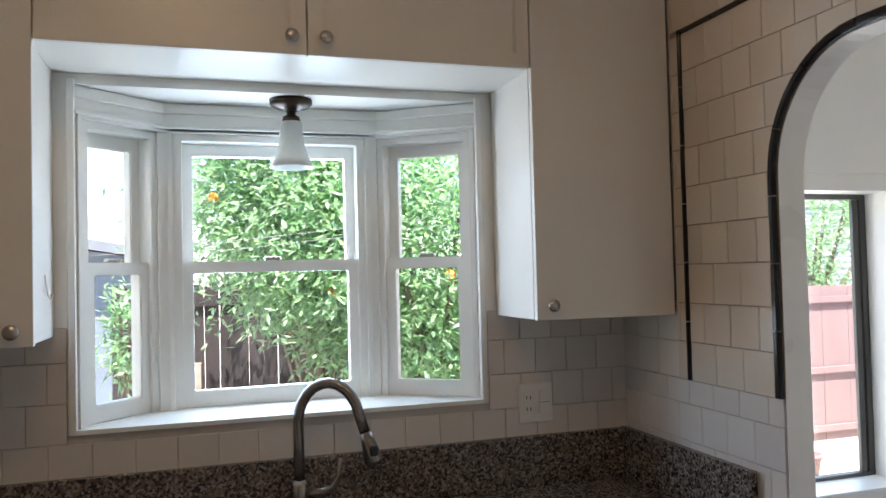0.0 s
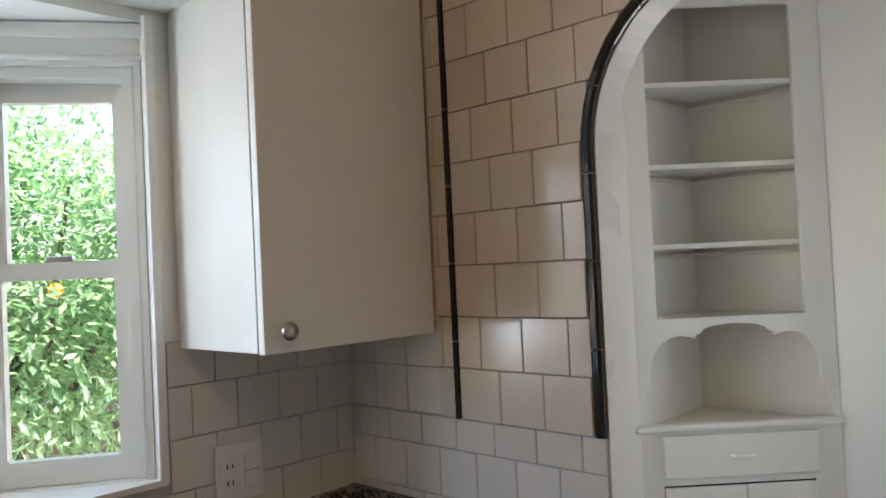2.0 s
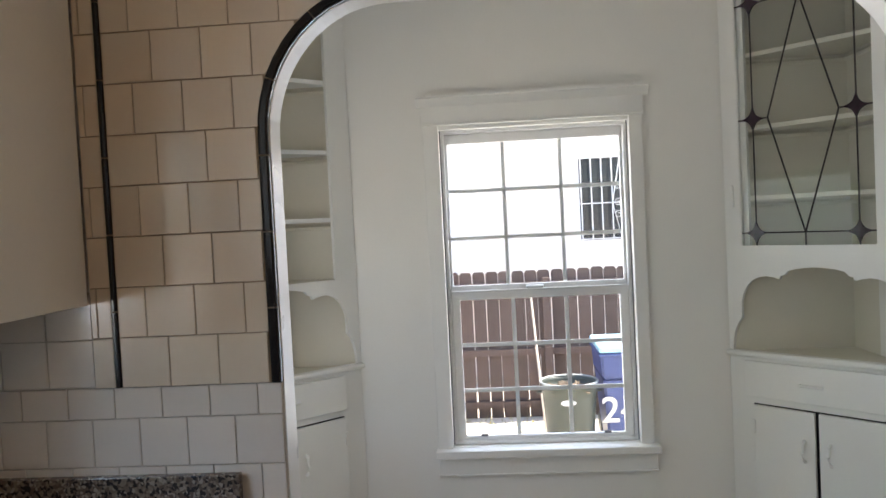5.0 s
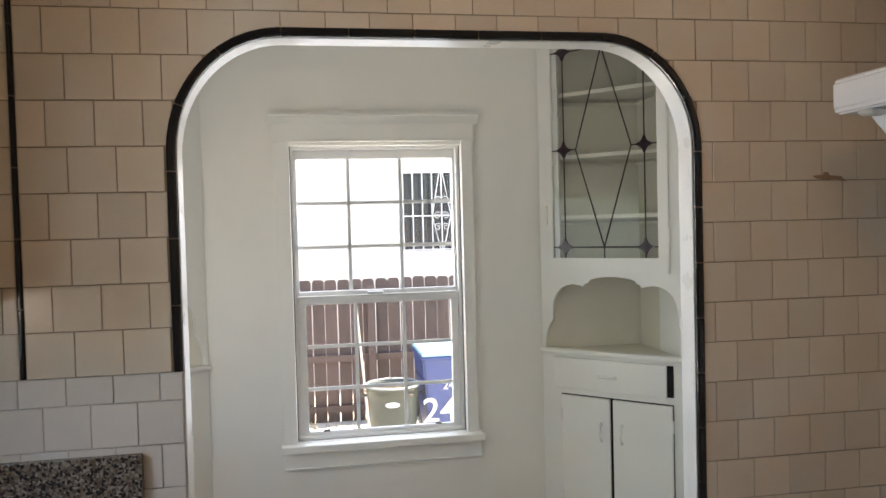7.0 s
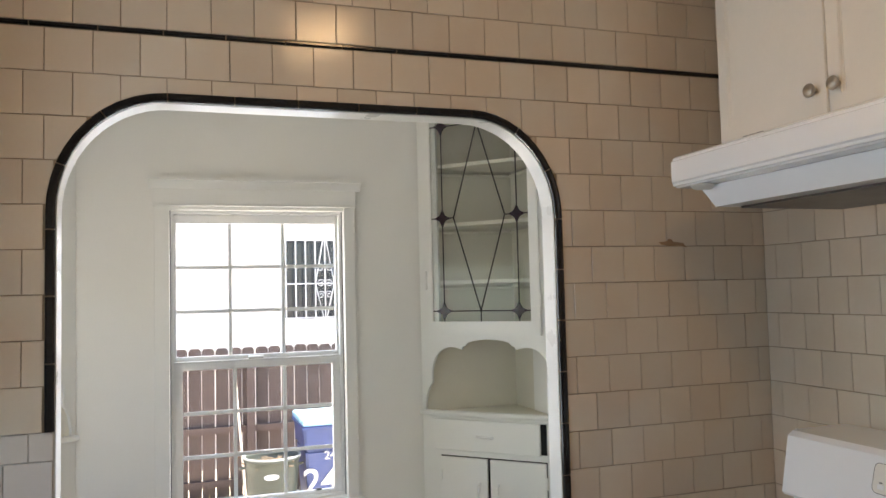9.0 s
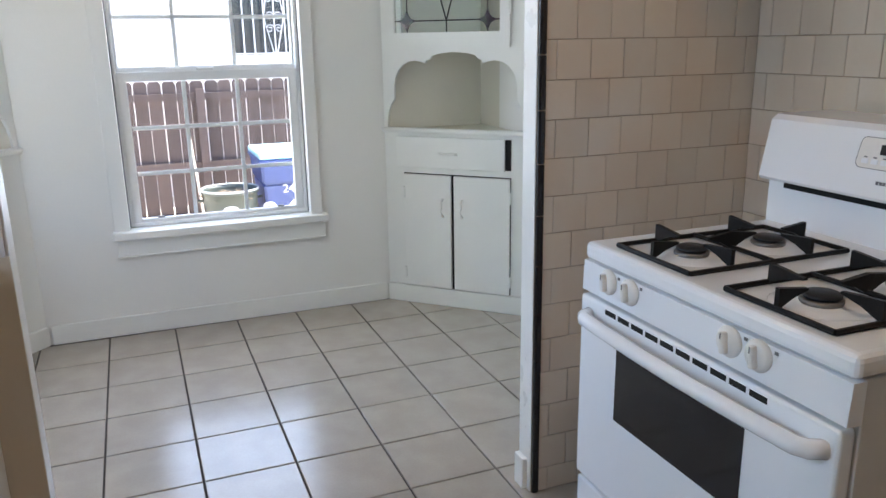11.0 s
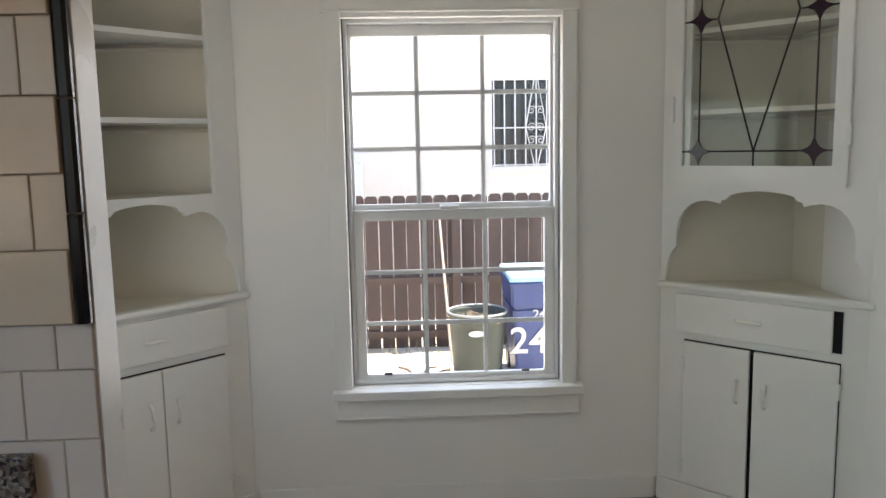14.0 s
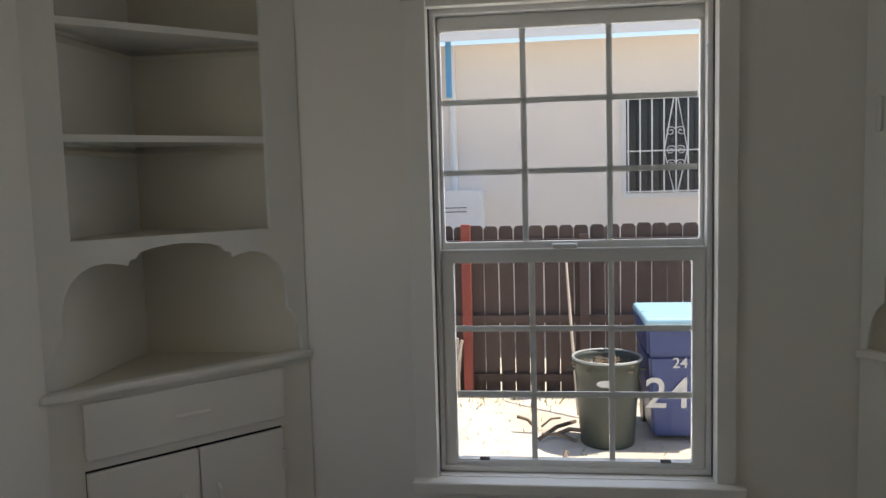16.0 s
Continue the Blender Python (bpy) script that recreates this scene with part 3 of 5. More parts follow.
def scallop():
    """The lower edge of the scalloped valance, from one end to the other, as (u, z)."""
    half = [(0.014, 0.932), (0.016, 0.97), (0.023, 1.012), (0.039, 1.05), (0.058, 1.073), (0.057, 1.1), (0.058, 1.14), (0.066, 1.18), (0.085, 1.215), (0.11, 1.24), (0.14, 1.255), (0.175, 1.26), (0.21, 1.254), (0.232, 1.247), (0.238, 1.262), (0.255, 1.267), (0.268, 1.283), (0.3, 1.292), (0.34, 1.297), (0.372, 1.3)]
    fine = []
    for (a, b), (c, d2) in zip(half, half[1:]):
        fine += [(a, b), ((a + c) / 2, (b + d2) / 2)]
    fine.append(half[-1])
    return fine + [(CW + 0.002 - u, z) for u, z in reversed(fine[:-1])]


def corner_cupboard(m, label, mirror, glazed, gap):
    cb = thing("corner_cupboard", label, "cupboard", m)

    def u(v):
        return CW - v if mirror else v

    def bx(u0, z0, u1, z1, v0, v1, bevel=0.002):
        return box(u(u0), v0, z0, u(u1), v1, z1, bevel=bevel)
    T = -0.02
    f = bmesh.new()
    lo, hi = 0.106, 0.675
    for a in ((-0.005, 0.095, 0.112, 0.905), (0.668, 0.095, 0.77, 0.905)):
        box(u(a[0]), T, a[1], u(a[2]), 0, a[3], bm=f)
    box(u(0.112), T, 0.7, u(0.668), 0, 0.74, bm=f)
    box(u(0.112), T, 0.88, u(0.668), 0, 0.905, bm=f)
    part("lower_face_frame", f, trim_paint, cb)
    f = bmesh.new()
    for a in ((-0.005, 1.325, lo, TOP), (hi, 1.325, 0.77, TOP), (lo, 2.51, hi, TOP)):
        box(u(a[0]), T, a[1], u(a[2]), 0, a[3], bm=f)
    part("upper_face_frame", f, trim_paint, cb)
    sc = scallop()
    pts = [(u(-0.005), 1.325), (u(-0.005), 0.92), (u(0.014), 0.92)] + [(u(a), b) for a, b in sc] + [(u(CW - 0.012), 0.92), (u(0.77), 0.92), (u(0.77), 1.325)]
    bm = prism(pts, T, 0, "xz")
    part("scalloped_valance", bm, trim_paint, cb, "scalloped white painted valance")
    part("plinth", bx(-0.005, 0, 0.77, 0.094, T, 0.014, 0.004), trim_paint, cb)
    # corner shelves follow the room's corner
    tri = [(u(0.0), T), (u(CW), T), (u(CW / 2), -0.382)]
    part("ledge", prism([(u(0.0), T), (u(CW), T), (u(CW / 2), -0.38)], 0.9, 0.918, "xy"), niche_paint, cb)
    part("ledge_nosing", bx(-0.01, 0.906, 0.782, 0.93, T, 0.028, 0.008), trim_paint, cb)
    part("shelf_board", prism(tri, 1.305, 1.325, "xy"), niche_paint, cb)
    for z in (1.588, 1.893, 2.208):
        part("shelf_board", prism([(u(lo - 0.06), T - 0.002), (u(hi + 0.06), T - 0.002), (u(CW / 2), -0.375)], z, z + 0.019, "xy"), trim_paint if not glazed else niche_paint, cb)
        for s0, s1 in ((u(0.05), u(CW / 2)), (u(CW - 0.05), u(CW / 2))):
            a, b = Vector((s0, -0.05, 0)), Vector((s1, -0.37, 0))
            part("shelf_cleat", tube([(a.x, a.y, z - 0.02), (b.x, b.y, z - 0.02)], 0.012, 4), niche_paint, cb)
    # plastered inside of the corner
    inner = bmesh.new()
    for s in (0, CW):
        a, b = (s, -0.004), (CW / 2, -0.381)
        vs = [inner.verts.new((a[0], a[1], 0.1)), inner.verts.new((b[0], b[1], 0.1)), inner.verts.new((b[0], b[1], TOP)), inner.verts.new((a[0], a[1], TOP))]
        inner.faces.new(vs)
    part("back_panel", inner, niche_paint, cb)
    # near-black floor stands for the dark inside the cupboard
    part("inner_floor", prism(tri, 0.06, 0.08, "xy"), dark_gap, cb)
    # drawer
    sh = -0.008 if gap else 0.018
    dr = part("drawer", bx(0.074 + sh, 0.73, 0.66 + sh, 0.887, 0.001, 0.018, 0.003), trim_paint, cb)
    if gap:
        # solid black strip stands for the shaded opening beside the drawer
        part("drawer_gap", bx(0.65, 0.735, 0.682, 0.885, -0.002, 0.004, 0), dark_gap, cb, "black strip for the shaded gap beside the crooked drawer")
    hm = 0.366 + sh
    part("drawer_pull", tube([(u(hm - 0.045), 0.018, 0.806), (u(hm - 0.035), 0.034, 0.808), (u(hm), 0.04, 0.809), (u(hm + 0.035), 0.034, 0.808), (u(hm + 0.045), 0.018, 0.806)], 0.007, 8), trim_paint, dr)
    # doors
    for a, b, lean, knob in ((0.104, 0.367 if gap else 0.3715, 0.5, 0.322), (0.383 if gap else 0.3755, 0.679, -0.4, 0.428)):
        hinge = u(a if knob < 0.37 else b)
        dd = part("door", box(u(a) - hinge, 0.0, 0.1, u(b) - hinge, 0.017, 0.695, bevel=0.003), trim_paint, cb)
        dd.matrix_local = pose(hinge, 0.001, 0, 0, 0, lean * (-1 if mirror else 1))
        kx = u(knob) - hinge
        part("door_pull", tube([(kx, 0.016, 0.485), (kx, 0.034, 0.497), (kx, 0.04, 0.53), (kx, 0.034, 0.563), (kx, 0.016, 0.575)], 0.0075, 8), trim_paint, dd)
        for z in (0.17, 0.6):
            part("hinge", box(-0.008, 0.012, z - 0.03, 0.008, 0.022, z + 0.03, bevel=0.003), trim_paint, dd)
    # dark sheet behind the doors; its edge draws their shadow gap
    e = 0.003 if gap else 0.0012
    part("door_gap", bx(0.104 - e, 0.0995 - e, 0.679 + e, 0.7, -0.012, 0.0008, 0), dark_gap, cb, "dark sheet for the shadow gap round the doors")
    if glazed:
        w = ring(min(u(0.03), u(0.676)), 1.32, max(u(0.03), u(0.676)), 2.53, 0.05, 0.073, 0.06, 0.001, 0.02, "xz")
        door = part("glazed_door", w, trim_paint, cb, "white framed leaded glass door")
        pg = part("pane", bx(0.07, 1.388, 0.63, 2.473, 0.008, 0.011, 0), pane_glass, door)
        pg.visible_shadow = False
        part("turn_latch", bx(0.036, 1.56, 0.052, 1.66, 0.02, 0.032, 0.005), trim_paint, door)
        for z in (1.5, 2.3):
            part("hinge", bx(0.668, z - 0.035, 0.684, z + 0.035, 0.014, 0.024, 0.003), trim_paint, door)
        gl, gr, gz0, gz1, gz2, mid = 0.145, 0.564, 1.447, 1.935, 2.425, 0.354
        lines = [((gl, 1.39), (gl, 2.47)), ((gr, 1.39), (gr, 2.47)), ((0.073, gz0), (0.628, gz0)), ((0.073, gz1), (gl + 0.06, gz1)), ((gr - 0.06, gz1), (0.628, gz1)), ((0.073, gz2), (0.628, gz2)),
                 ((mid, gz0), (gl + 0.065, gz1)), ((mid, gz0), (gr - 0.065, gz1)), ((gl + 0.065, gz1), (mid, gz2)), ((gr - 0.065, gz1), (mid, gz2)), ((mid, 1.39), (mid, gz0))]
        for (a, b), (c, d2) in lines:
            part("lead_came", tube([(u(a), 0.012, b), (u(c), 0.012, d2)], 0.0035, 6), lead, door)
        for gx in (gl, gr):
            for gz in (gz0, gz1, gz2):
                star = []
                for k in range(16):
                    a = math.pi * k / 8
                    r = 0.047 if k % 4 == 0 else (0.026 if k % 2 else 0.0225)
                    star.append((u(gx) + r * math.cos(a), gz + r * math.sin(a)))
                part("bevelled_gem", prism(star, 0.008, 0.018, "xz"), gem_glass, door, "dark purple star-shaped glass")
    return cb


def frame3(origin, ux, uy):
    """A pose whose x runs along (ux, uy) on the floor."""
    return pose(origin[0], origin[1], 0, 0, 0, math.degrees(math.atan2(uy, ux)))


corner_cupboard(frame3((3.79, 2.322), -1, 1), "white painted open corner cupboard with shelves and scalloped niche", False, False, False)
corner_cupboard(frame3((3.79 - CW * 0.70711, 0.636 - CW * 0.70711), 1, 1), "white painted corner cupboard with leaded glass door and crooked drawer", True, True, True)

# ---- kitchen: cupboards, counter, sink ----


def knob(x, y, z, parent, name="knob"):
    prof = [(0.006, 0), (0.006, 0.012), (0.0155, 0.016), (0.017, 0.021), (0.014, 0.026), (0.004, 0.028)]
    bm = lathe([(r, -h) for r, h in prof], 18, centre=(x, y, z), axis="y")
    return smooth(part(name, bm, nickel, parent, "brushed nickel knob"))


def shaker_door(x0, z0, x1, z1, y, parent, name="door", rail=0.055):
    bm = box(x0, y, z0, x1, y + 0.02, z1)
    front = min(bm.faces, key=lambda f: f.calc_center_median().y)
    bmesh.ops.inset_individual(bm, faces=[front], thickness=rail, depth=0)
    bmesh.ops.inset_individual(bm, faces=[front], thickness=0.003, depth=-0.007)
    outer = [e for e in bm.edges if e.calc_face_angle(0) > 1.2 and e.calc_length() > 0.05]
    bmesh.ops.bevel(bm, geom=outer, offset=0.002, segments=2, affect="EDGES")
    return part(name, bm, cabinet_paint, parent)


FY = 2.52
cab = thing("wall_cabinet", "cream painted wall cabinet with one flat door beside the window", "cabinet")
part("body", box(1.405, FY + 0.021, 1.426, WX - 0.011, SY - 0.001, TOP - 0.001, bevel=0.001), cabinet_paint, cab)
door = part("door", box(1.406, FY, 1.424, WX - 0.013, FY + 0.019, TOP - 0.004, bevel=0.002), cabinet_paint, cab)
knob(1.446, FY, 1.463, door)
cab = thing("wall_cabinet", "cream painted wall cabinet with bottom knob at the window", "cabinet")
part("body", box(-0.42, FY + 0.021, 1.42, 0.2, SY - 0.001, TOP - 0.001, bevel=0.001), cabinet_paint, cab)
door = part("door", box(-0.42, FY, 1.418, 0.209, FY + 0.019, TOP - 0.004, bevel=0.002), cabinet_paint, cab)
knob(0.168, FY, 1.452, door)
part("hook", tube([(0.2, 2.7, 1.575), (0.206, 2.7, 1.53), (0.213, 2.7, 1.515), (0.216, 2.7, 1.53)], 0.003, 6), plastic_white, cab)
cab = thing("wall_cabinet", "cream painted two-door cabinet bridging the bay window", "cabinet")
part("body", box(0.2005, FY + 0.021, 2.097, 1.4045, SY + 0.003, TOP - 0.001, bevel=0.001), trim_paint, cab)
for x0, x1, kx in ((0.213, 0.8125, 0.776), (0.8165, 1.402, 0.858)):
    door = shaker_door(x0, 2.096, x1, TOP - 0.004, FY, cab)
    knob(kx, FY, 2.137, door)

# base units and worktop along the sink wall
CF = 2.195
units = ((-0.75, -0.1), (-0.1, 0.5), (0.5, 1.163), (1.163, 1.80))
for i, (x0, x1) in enumerate(units):
    unit = thing("base_cabinet", "cream painted base cabinet with framed door and drawer", "cabinet", group="base cabinets under the worktop")
    part("body", box(x0 + 0.001, CF + 0.021, 0.1, x1 - 0.001, SY - 0.002, 0.876), cabinet_paint, unit)
    part("plinth", box(x0 + 0.001, CF + 0.07, 0.0, x1 - 0.001, CF + 0.09, 0.1), cabinet_paint, unit)
    e = 0.265 if i == 3 else 0.004
    dr = shaker_door(x0 + 0.004, 0.735, x1 - e, 0.872, CF, unit, "drawer", 0.03)
    mid = (x0 + x1 - e) / 2 - 0.055
    part("bow_handle", tube([(mid - 0.045, CF, 0.854), (mid - 0.045, CF - 0.012, 0.854), (mid - 0.03, CF - 0.022, 0.846), (mid, CF - 0.032, 0.848), (mid + 0.03, CF - 0.026, 0.862), (mid + 0.045, CF - 0.012, 0.866), (mid + 0.045, CF, 0.866)], 0.006, 10, radii=[0.01, 0.008, 0.007, 0.0065, 0.007, 0.008, 0.01]), pewter, dr, "dark pewter bow handle")
    dd = shaker_door(x0 + 0.004, 0.105, x1 - e, 0.728, CF, unit)
    knob(x0 + 0.038, CF, 0.69, dd)
    if i == 3:
        part("filler", box(x1 - e + 0.003, CF, 0.1, x1 + 0.036, CF + 0.019, 0.874, bevel=0.002), cabinet_paint, unit)
top = thing("worktop", "speckled grey and brown polished granite worktop", "worktop")
r = 0.03
pts = [(-0.75, SY - 0.002), (-0.75, 2.163), (WX - 0.034 - 0.002, 2.163)] + [(WX - 0.036 + 0.03 * math.sin(a), 2.193 - 0.03 * math.cos(a)) for a in (0.4, 0.8, 1.2, 1.57)] + [(WX - 0.006, SY - 0.002)]
b = prism(pts, 0.878, 0.909, "xy")
rounded(b, lambda e: all(v.co.z > 0.9 for v in e.verts) and any(v.co.y < 2.5 for v in e.verts), 0.008)
part("slab", b, granite, top)
part("upstand", box(-0.75, SY - 0.024, 0.91, WX - 0.028, SY - 0.002, 1.058, bevel=0.002), granite, top)
part("upstand", box(WX - 0.026, 2.214, 0.91, WX - 0.005, SY - 0.002, 1.06, bevel=0.002), granite, top)

tap = thing("kitchen_tap", "brushed nickel gooseneck tap with pull-down spray head", "tap", pose(0.798, 2.715, 0.91))
smooth(part("base", lathe([(0.03, 0), (0.031, 0.006), (0.026, 0.012), (0.024, 0.06), (0.0235, 0.1), (0.019, 0.112)], 24), backlit_nickel, tap))
neck = [(0, 0, 0.1), (0, 0, 0.2), (0.0, 0, 0.262)]
for k in range(1, 12):
    a = math.pi * k / 12 * 1.02
    neck.append((0.075 * (1 - math.cos(a)), -0.036 * (1 - math.cos(a)), 0.262 + 0.103 * math.sin(a)))
neck += [(0.163, -0.076, 0.235)]
smooth(part("gooseneck", tube(neck, 0.0145, 16), backlit_nickel, tap))
sp = smooth(part("spray_head", tube([(0.163, -0.076, 0.236), (0.169, -0.079, 0.215), (0.183, -0.086, 0.165), (0.186, -0.087, 0.157)], 0.02, 16, radii=[0.0155, 0.018, 0.025, 0.023]), backlit_nickel, tap))
part("spray_button", box(0.168, -0.112, 0.18, 0.19, -0.1, 0.206, bevel=0.005), black_glass, sp)
smooth(part("lever", tube([(0.02, -0.01, 0.075), (0.06, -0.02, 0.078), (0.085, -0.025, 0.09), (0.1, -0.03, 0.12), (0.104, -0.03, 0.165)], 0.01, 10, radii=[0.014, 0.013, 0.011, 0.007, 0.005]), backlit_nickel, tap))

outlet = thing("wall_outlet", "white two-gang outlet plate with socket and rocker switch", "outlet")
part("plate", box(1.468, SY - 0.013, 1.097, 1.578, SY - 0.005, 1.217, bevel=0.003), plastic_white, outlet)
sk = part("socket", box(1.48, SY - 0.016, 1.122, 1.514, SY - 0.0125, 1.192, bevel=0.002), plastic_white, outlet)
for z in (1.138, 1.172):
    for dx in (-0.006, 0.006):
        part("slot", box(1.497 + dx - 0.0012, SY - 0.0168, z - 0.004, 1.497 + dx + 0.0012, SY - 0.0158, z + 0.006), dark_gap, sk)
part("rocker", box(1.532, SY - 0.017, 1.122, 1.566, SY - 0.0125, 1.192, bevel=0.003), plastic_white, outlet)
part("rocker_line", box(1.533, SY - 0.0176, 1.1565, 1.565, SY - 0.0168, 1.158), print_grey, outlet)

pend = thing("ceiling_light", "dark bronze ceiling light with flared frosted glass shade", "lamp", pose(0.815, 2.9, BZ1))
smooth(part("canopy", lathe([(0.061, -0.0005), (0.061, -0.014), (0.052, -0.022), (0.03, -0.03), (0.018, -0.034)], 32), bronze, pend))
smooth(part("socket_cup", lathe([(0.013, -0.03), (0.013, -0.045), (0.024, -0.05), (0.026, -0.064), (0.02, -0.068)], 24), bronze, pend))
shade = lathe([(0.027, -0.064), (0.03, -0.066), (0.034, -0.1), (0.038, -0.135), (0.05, -0.17), (0.064, -0.198), (0.06, -0.198), (0.046, -0.168), (0.034, -0.13), (0.026, -0.07)], 32)
smooth(part("shade", shade, frosted, pend, "frosted glass bell shade"))

clamp = thing("ceiling_light", "round opal glass ceiling light in the kitchen", "lamp", pose(0.48, 1.25, TOP))
smooth(part("rim", lathe([(0.16, 0), (0.165, -0.02), (0.15, -0.03)], 32), bronze, clamp))
smooth(part("bowl", lathe([(0.148, -0.02), (0.14, -0.05), (0.1, -0.085), (0.04, -0.1), (0.005, -0.102)], 32), lamp_glow, clamp, "glowing warm opal bowl"))

# ---- range, hood and the cabinet above ----
rg = thing("gas_range", "white enamel freestanding gas range with black grates", "stove")
X0, X1, YB, YF = 0.738, 1.5, 0.115, 0.845
part("body", box(X0 + 0.004, YB, 0.02, X1 - 0.004, YF - 0.01, 0.846, bevel=0.004), enamel_side, rg, "grey-white side panels with shade in their tone")
ct = bmesh.new()
box(X0, YB + 0.08, 0.846, X1, YF + 0.018, 0.89, bevel=0.014, seg=3, bm=ct)
part("cooktop", ct, enamel, rg)
pn = part("control_panel", prism([(YF - 0.01, 0.77), (YF + 0.022, 0.772), (YF + 0.018, 0.844), (YF - 0.01, 0.845)], X0 + 0.002, X1 - 0.002, "yz"), enamel, rg)
for kx in (1.39, 1.308, 1.0, 0.928):
    kb = smooth(part("dial", lathe([(0.03, 0.0), (0.03, 0.006), (0.026, 0.01), (0.0245, 0.012)], 24, centre=(kx, YF + 0.019, 0.818), axis="y"), plastic_white, pn, "white burner dial"))
    gp = part("grip", box(-0.007, 0.0, -0.021, 0.007, 0.016, 0.021, bevel=0.0045), plastic_white, kb)
    gp.matrix_local = pose(kx, YF + 0.028, 0.818, 0, 10, 0)
    part("mark", box(kx - 0.001, YF + 0.044, 0.826, kx + 0.001, YF + 0.0448, 0.838), print_grey, kb)
    part("mark", box(kx - 0.042, YF + 0.0205, 0.833, kx - 0.034, YF + 0.0215, 0.839), print_grey, pn)
dv = part("oven_door", box(X0 + 0.006, YF - 0.008, 0.285, X1 - 0.006, YF + 0.028, 0.763, bevel=0.008, seg=3), enamel, rg)
part("oven_window", box(0.937, YF + 0.0275, 0.5, 1.337, YF + 0.03, 0.675, bevel=0.001), black_glass, dv, "black oven window")
for k in range(10):
    x = 1.368 - k * 0.0505
    part("vent_slot", box(x - 0.021, YF + 0.0275, 0.742, x + 0.021, YF + 0.0287, 0.754), dark_gap, dv)
hx0, hx1 = X0 + 0.03, X1 - 0.045
hp = [(hx0, YF + 0.025, 0.722), (hx0 + 0.012, YF + 0.05, 0.722)] + [(hx0 + 0.03 + (hx1 - hx0 - 0.06) * k / 12, YF + 0.06 + 0.012 * math.sin(math.pi * k / 12), 0.722) for k in range(13)] + [(hx1 - 0.012, YF + 0.05, 0.722), (hx1, YF + 0.025, 0.722)]
smooth(part("door_handle", tube(hp, 0.0165, 12), enamel, dv))
part("storage_drawer", box(X0 + 0.006, YF - 0.008, 0.06, X1 - 0.006, YF + 0.022, 0.272, bevel=0.006), enamel, rg)
part("kickboard", box(X0 + 0.02, YF - 0.06, 0.0, X1 - 0.02, YF - 0.03, 0.06), dark_gap, rg)
part("backguard_riser", box(X0 + 0.006, YB, 0.88, X1 - 0.006, 0.322, 1.0, bevel=0.004), enamel, rg)
# solid dark strip stands for the shade in the vent slot
part("vent_gap", box(X0 + 0.04, 0.15, 0.982, X1 - 0.06, 0.325, 0.999), dark_gap, rg, "dark strip for the shade in the vent slot under the backguard")
bgp = prism([(YB, 1.0), (0.345, 1.0), (0.353, 1.008), (0.326, 1.15), (0.309, 1.162), (YB, 1.162)], X0, X1 + 0.01, "yz")
rounded(bgp, lambda e: abs(e.verts[0].co.x - e.verts[1].co.x) < 1e-5 and min(v.co.y for v in e.verts) > 0.13, 0.012)
bg = part("backguard", bgp, enamel, rg)


def on_guard(nm, x0, z0, x1, z1, t, mat, bevel=0.0, parent=None):
    ob = part(nm, box(x0, 0, z0, x1, t, z1, bevel=bevel), mat, parent or bg)
    ob.matrix_local = pose(-0.037, 0.3412, 1.07, 10.7)
    return ob


rim = []
for cx2, cz2, a0 in ((1.247, 0.052, 0), (1.115, 0.052, 1), (1.112, 0.012, 2), (1.25, 0.012, 3)):
    rim += [(cx2 + 0.014 * math.cos(math.pi / 2 * (a0 + k / 5)), cz2 + 0.014 * math.sin(math.pi / 2 * (a0 + k / 5))) for k in range(6)]
dp = part("display_panel", prism(rim, -0.001, 0.0012, "xz"), plastic_white, bg, "rounded control panel")
dp.matrix_local = pose(-0.037, 0.3412, 1.07, 10.7)
ol = part("panel_line", tube([(p, 0.0012, q) for p, q in rim + rim[:1]], 0.0007, 4), print_grey, bg)
ol.matrix_local = pose(-0.037, 0.3412, 1.07, 10.7)
on_guard("clock", 1.152, 0.03, 1.208, 0.052, 0.0024, black_glass)
for k in range(6):
    on_guard("button", 1.113 + k * 0.024, 0.008, 1.129 + k * 0.024, 0.019, 0.0024, enamel)
    on_guard("button_mark", 1.117 + k * 0.024, 0.021, 1.125 + k * 0.024, 0.024, 0.0024, print_grey)
for k in range(8):
    on_guard("nameplate", 1.135 + k * 0.0085, -0.034, 1.1415 + k * 0.0085, -0.0265, 0.001, print_grey)


def burner_set(x, y):
    pan = smooth(part("burner_bowl", lathe([(0.09, 0.0), (0.088, 0.0015), (0.05, 0.0017), (0.045, 0.003)], 28, centre=(x, y, 0.8898)), enamel, rg))
    smooth(part("burner_ring", lathe([(0.036, 0.0), (0.038, 0.004), (0.038, 0.0095), (0.03, 0.0105)], 24, centre=(x, y, 0.8915)), ring_metal, rg, "dull grey slotted burner base"))
    smooth(part("burner_head", lathe([(0.028, 0.0), (0.032, 0.001), (0.034, 0.003), (0.034, 0.007), (0.03, 0.01), (0.004, 0.011)], 24, centre=(x, y, 0.902)), burner, rg, "dark round burner cap"))


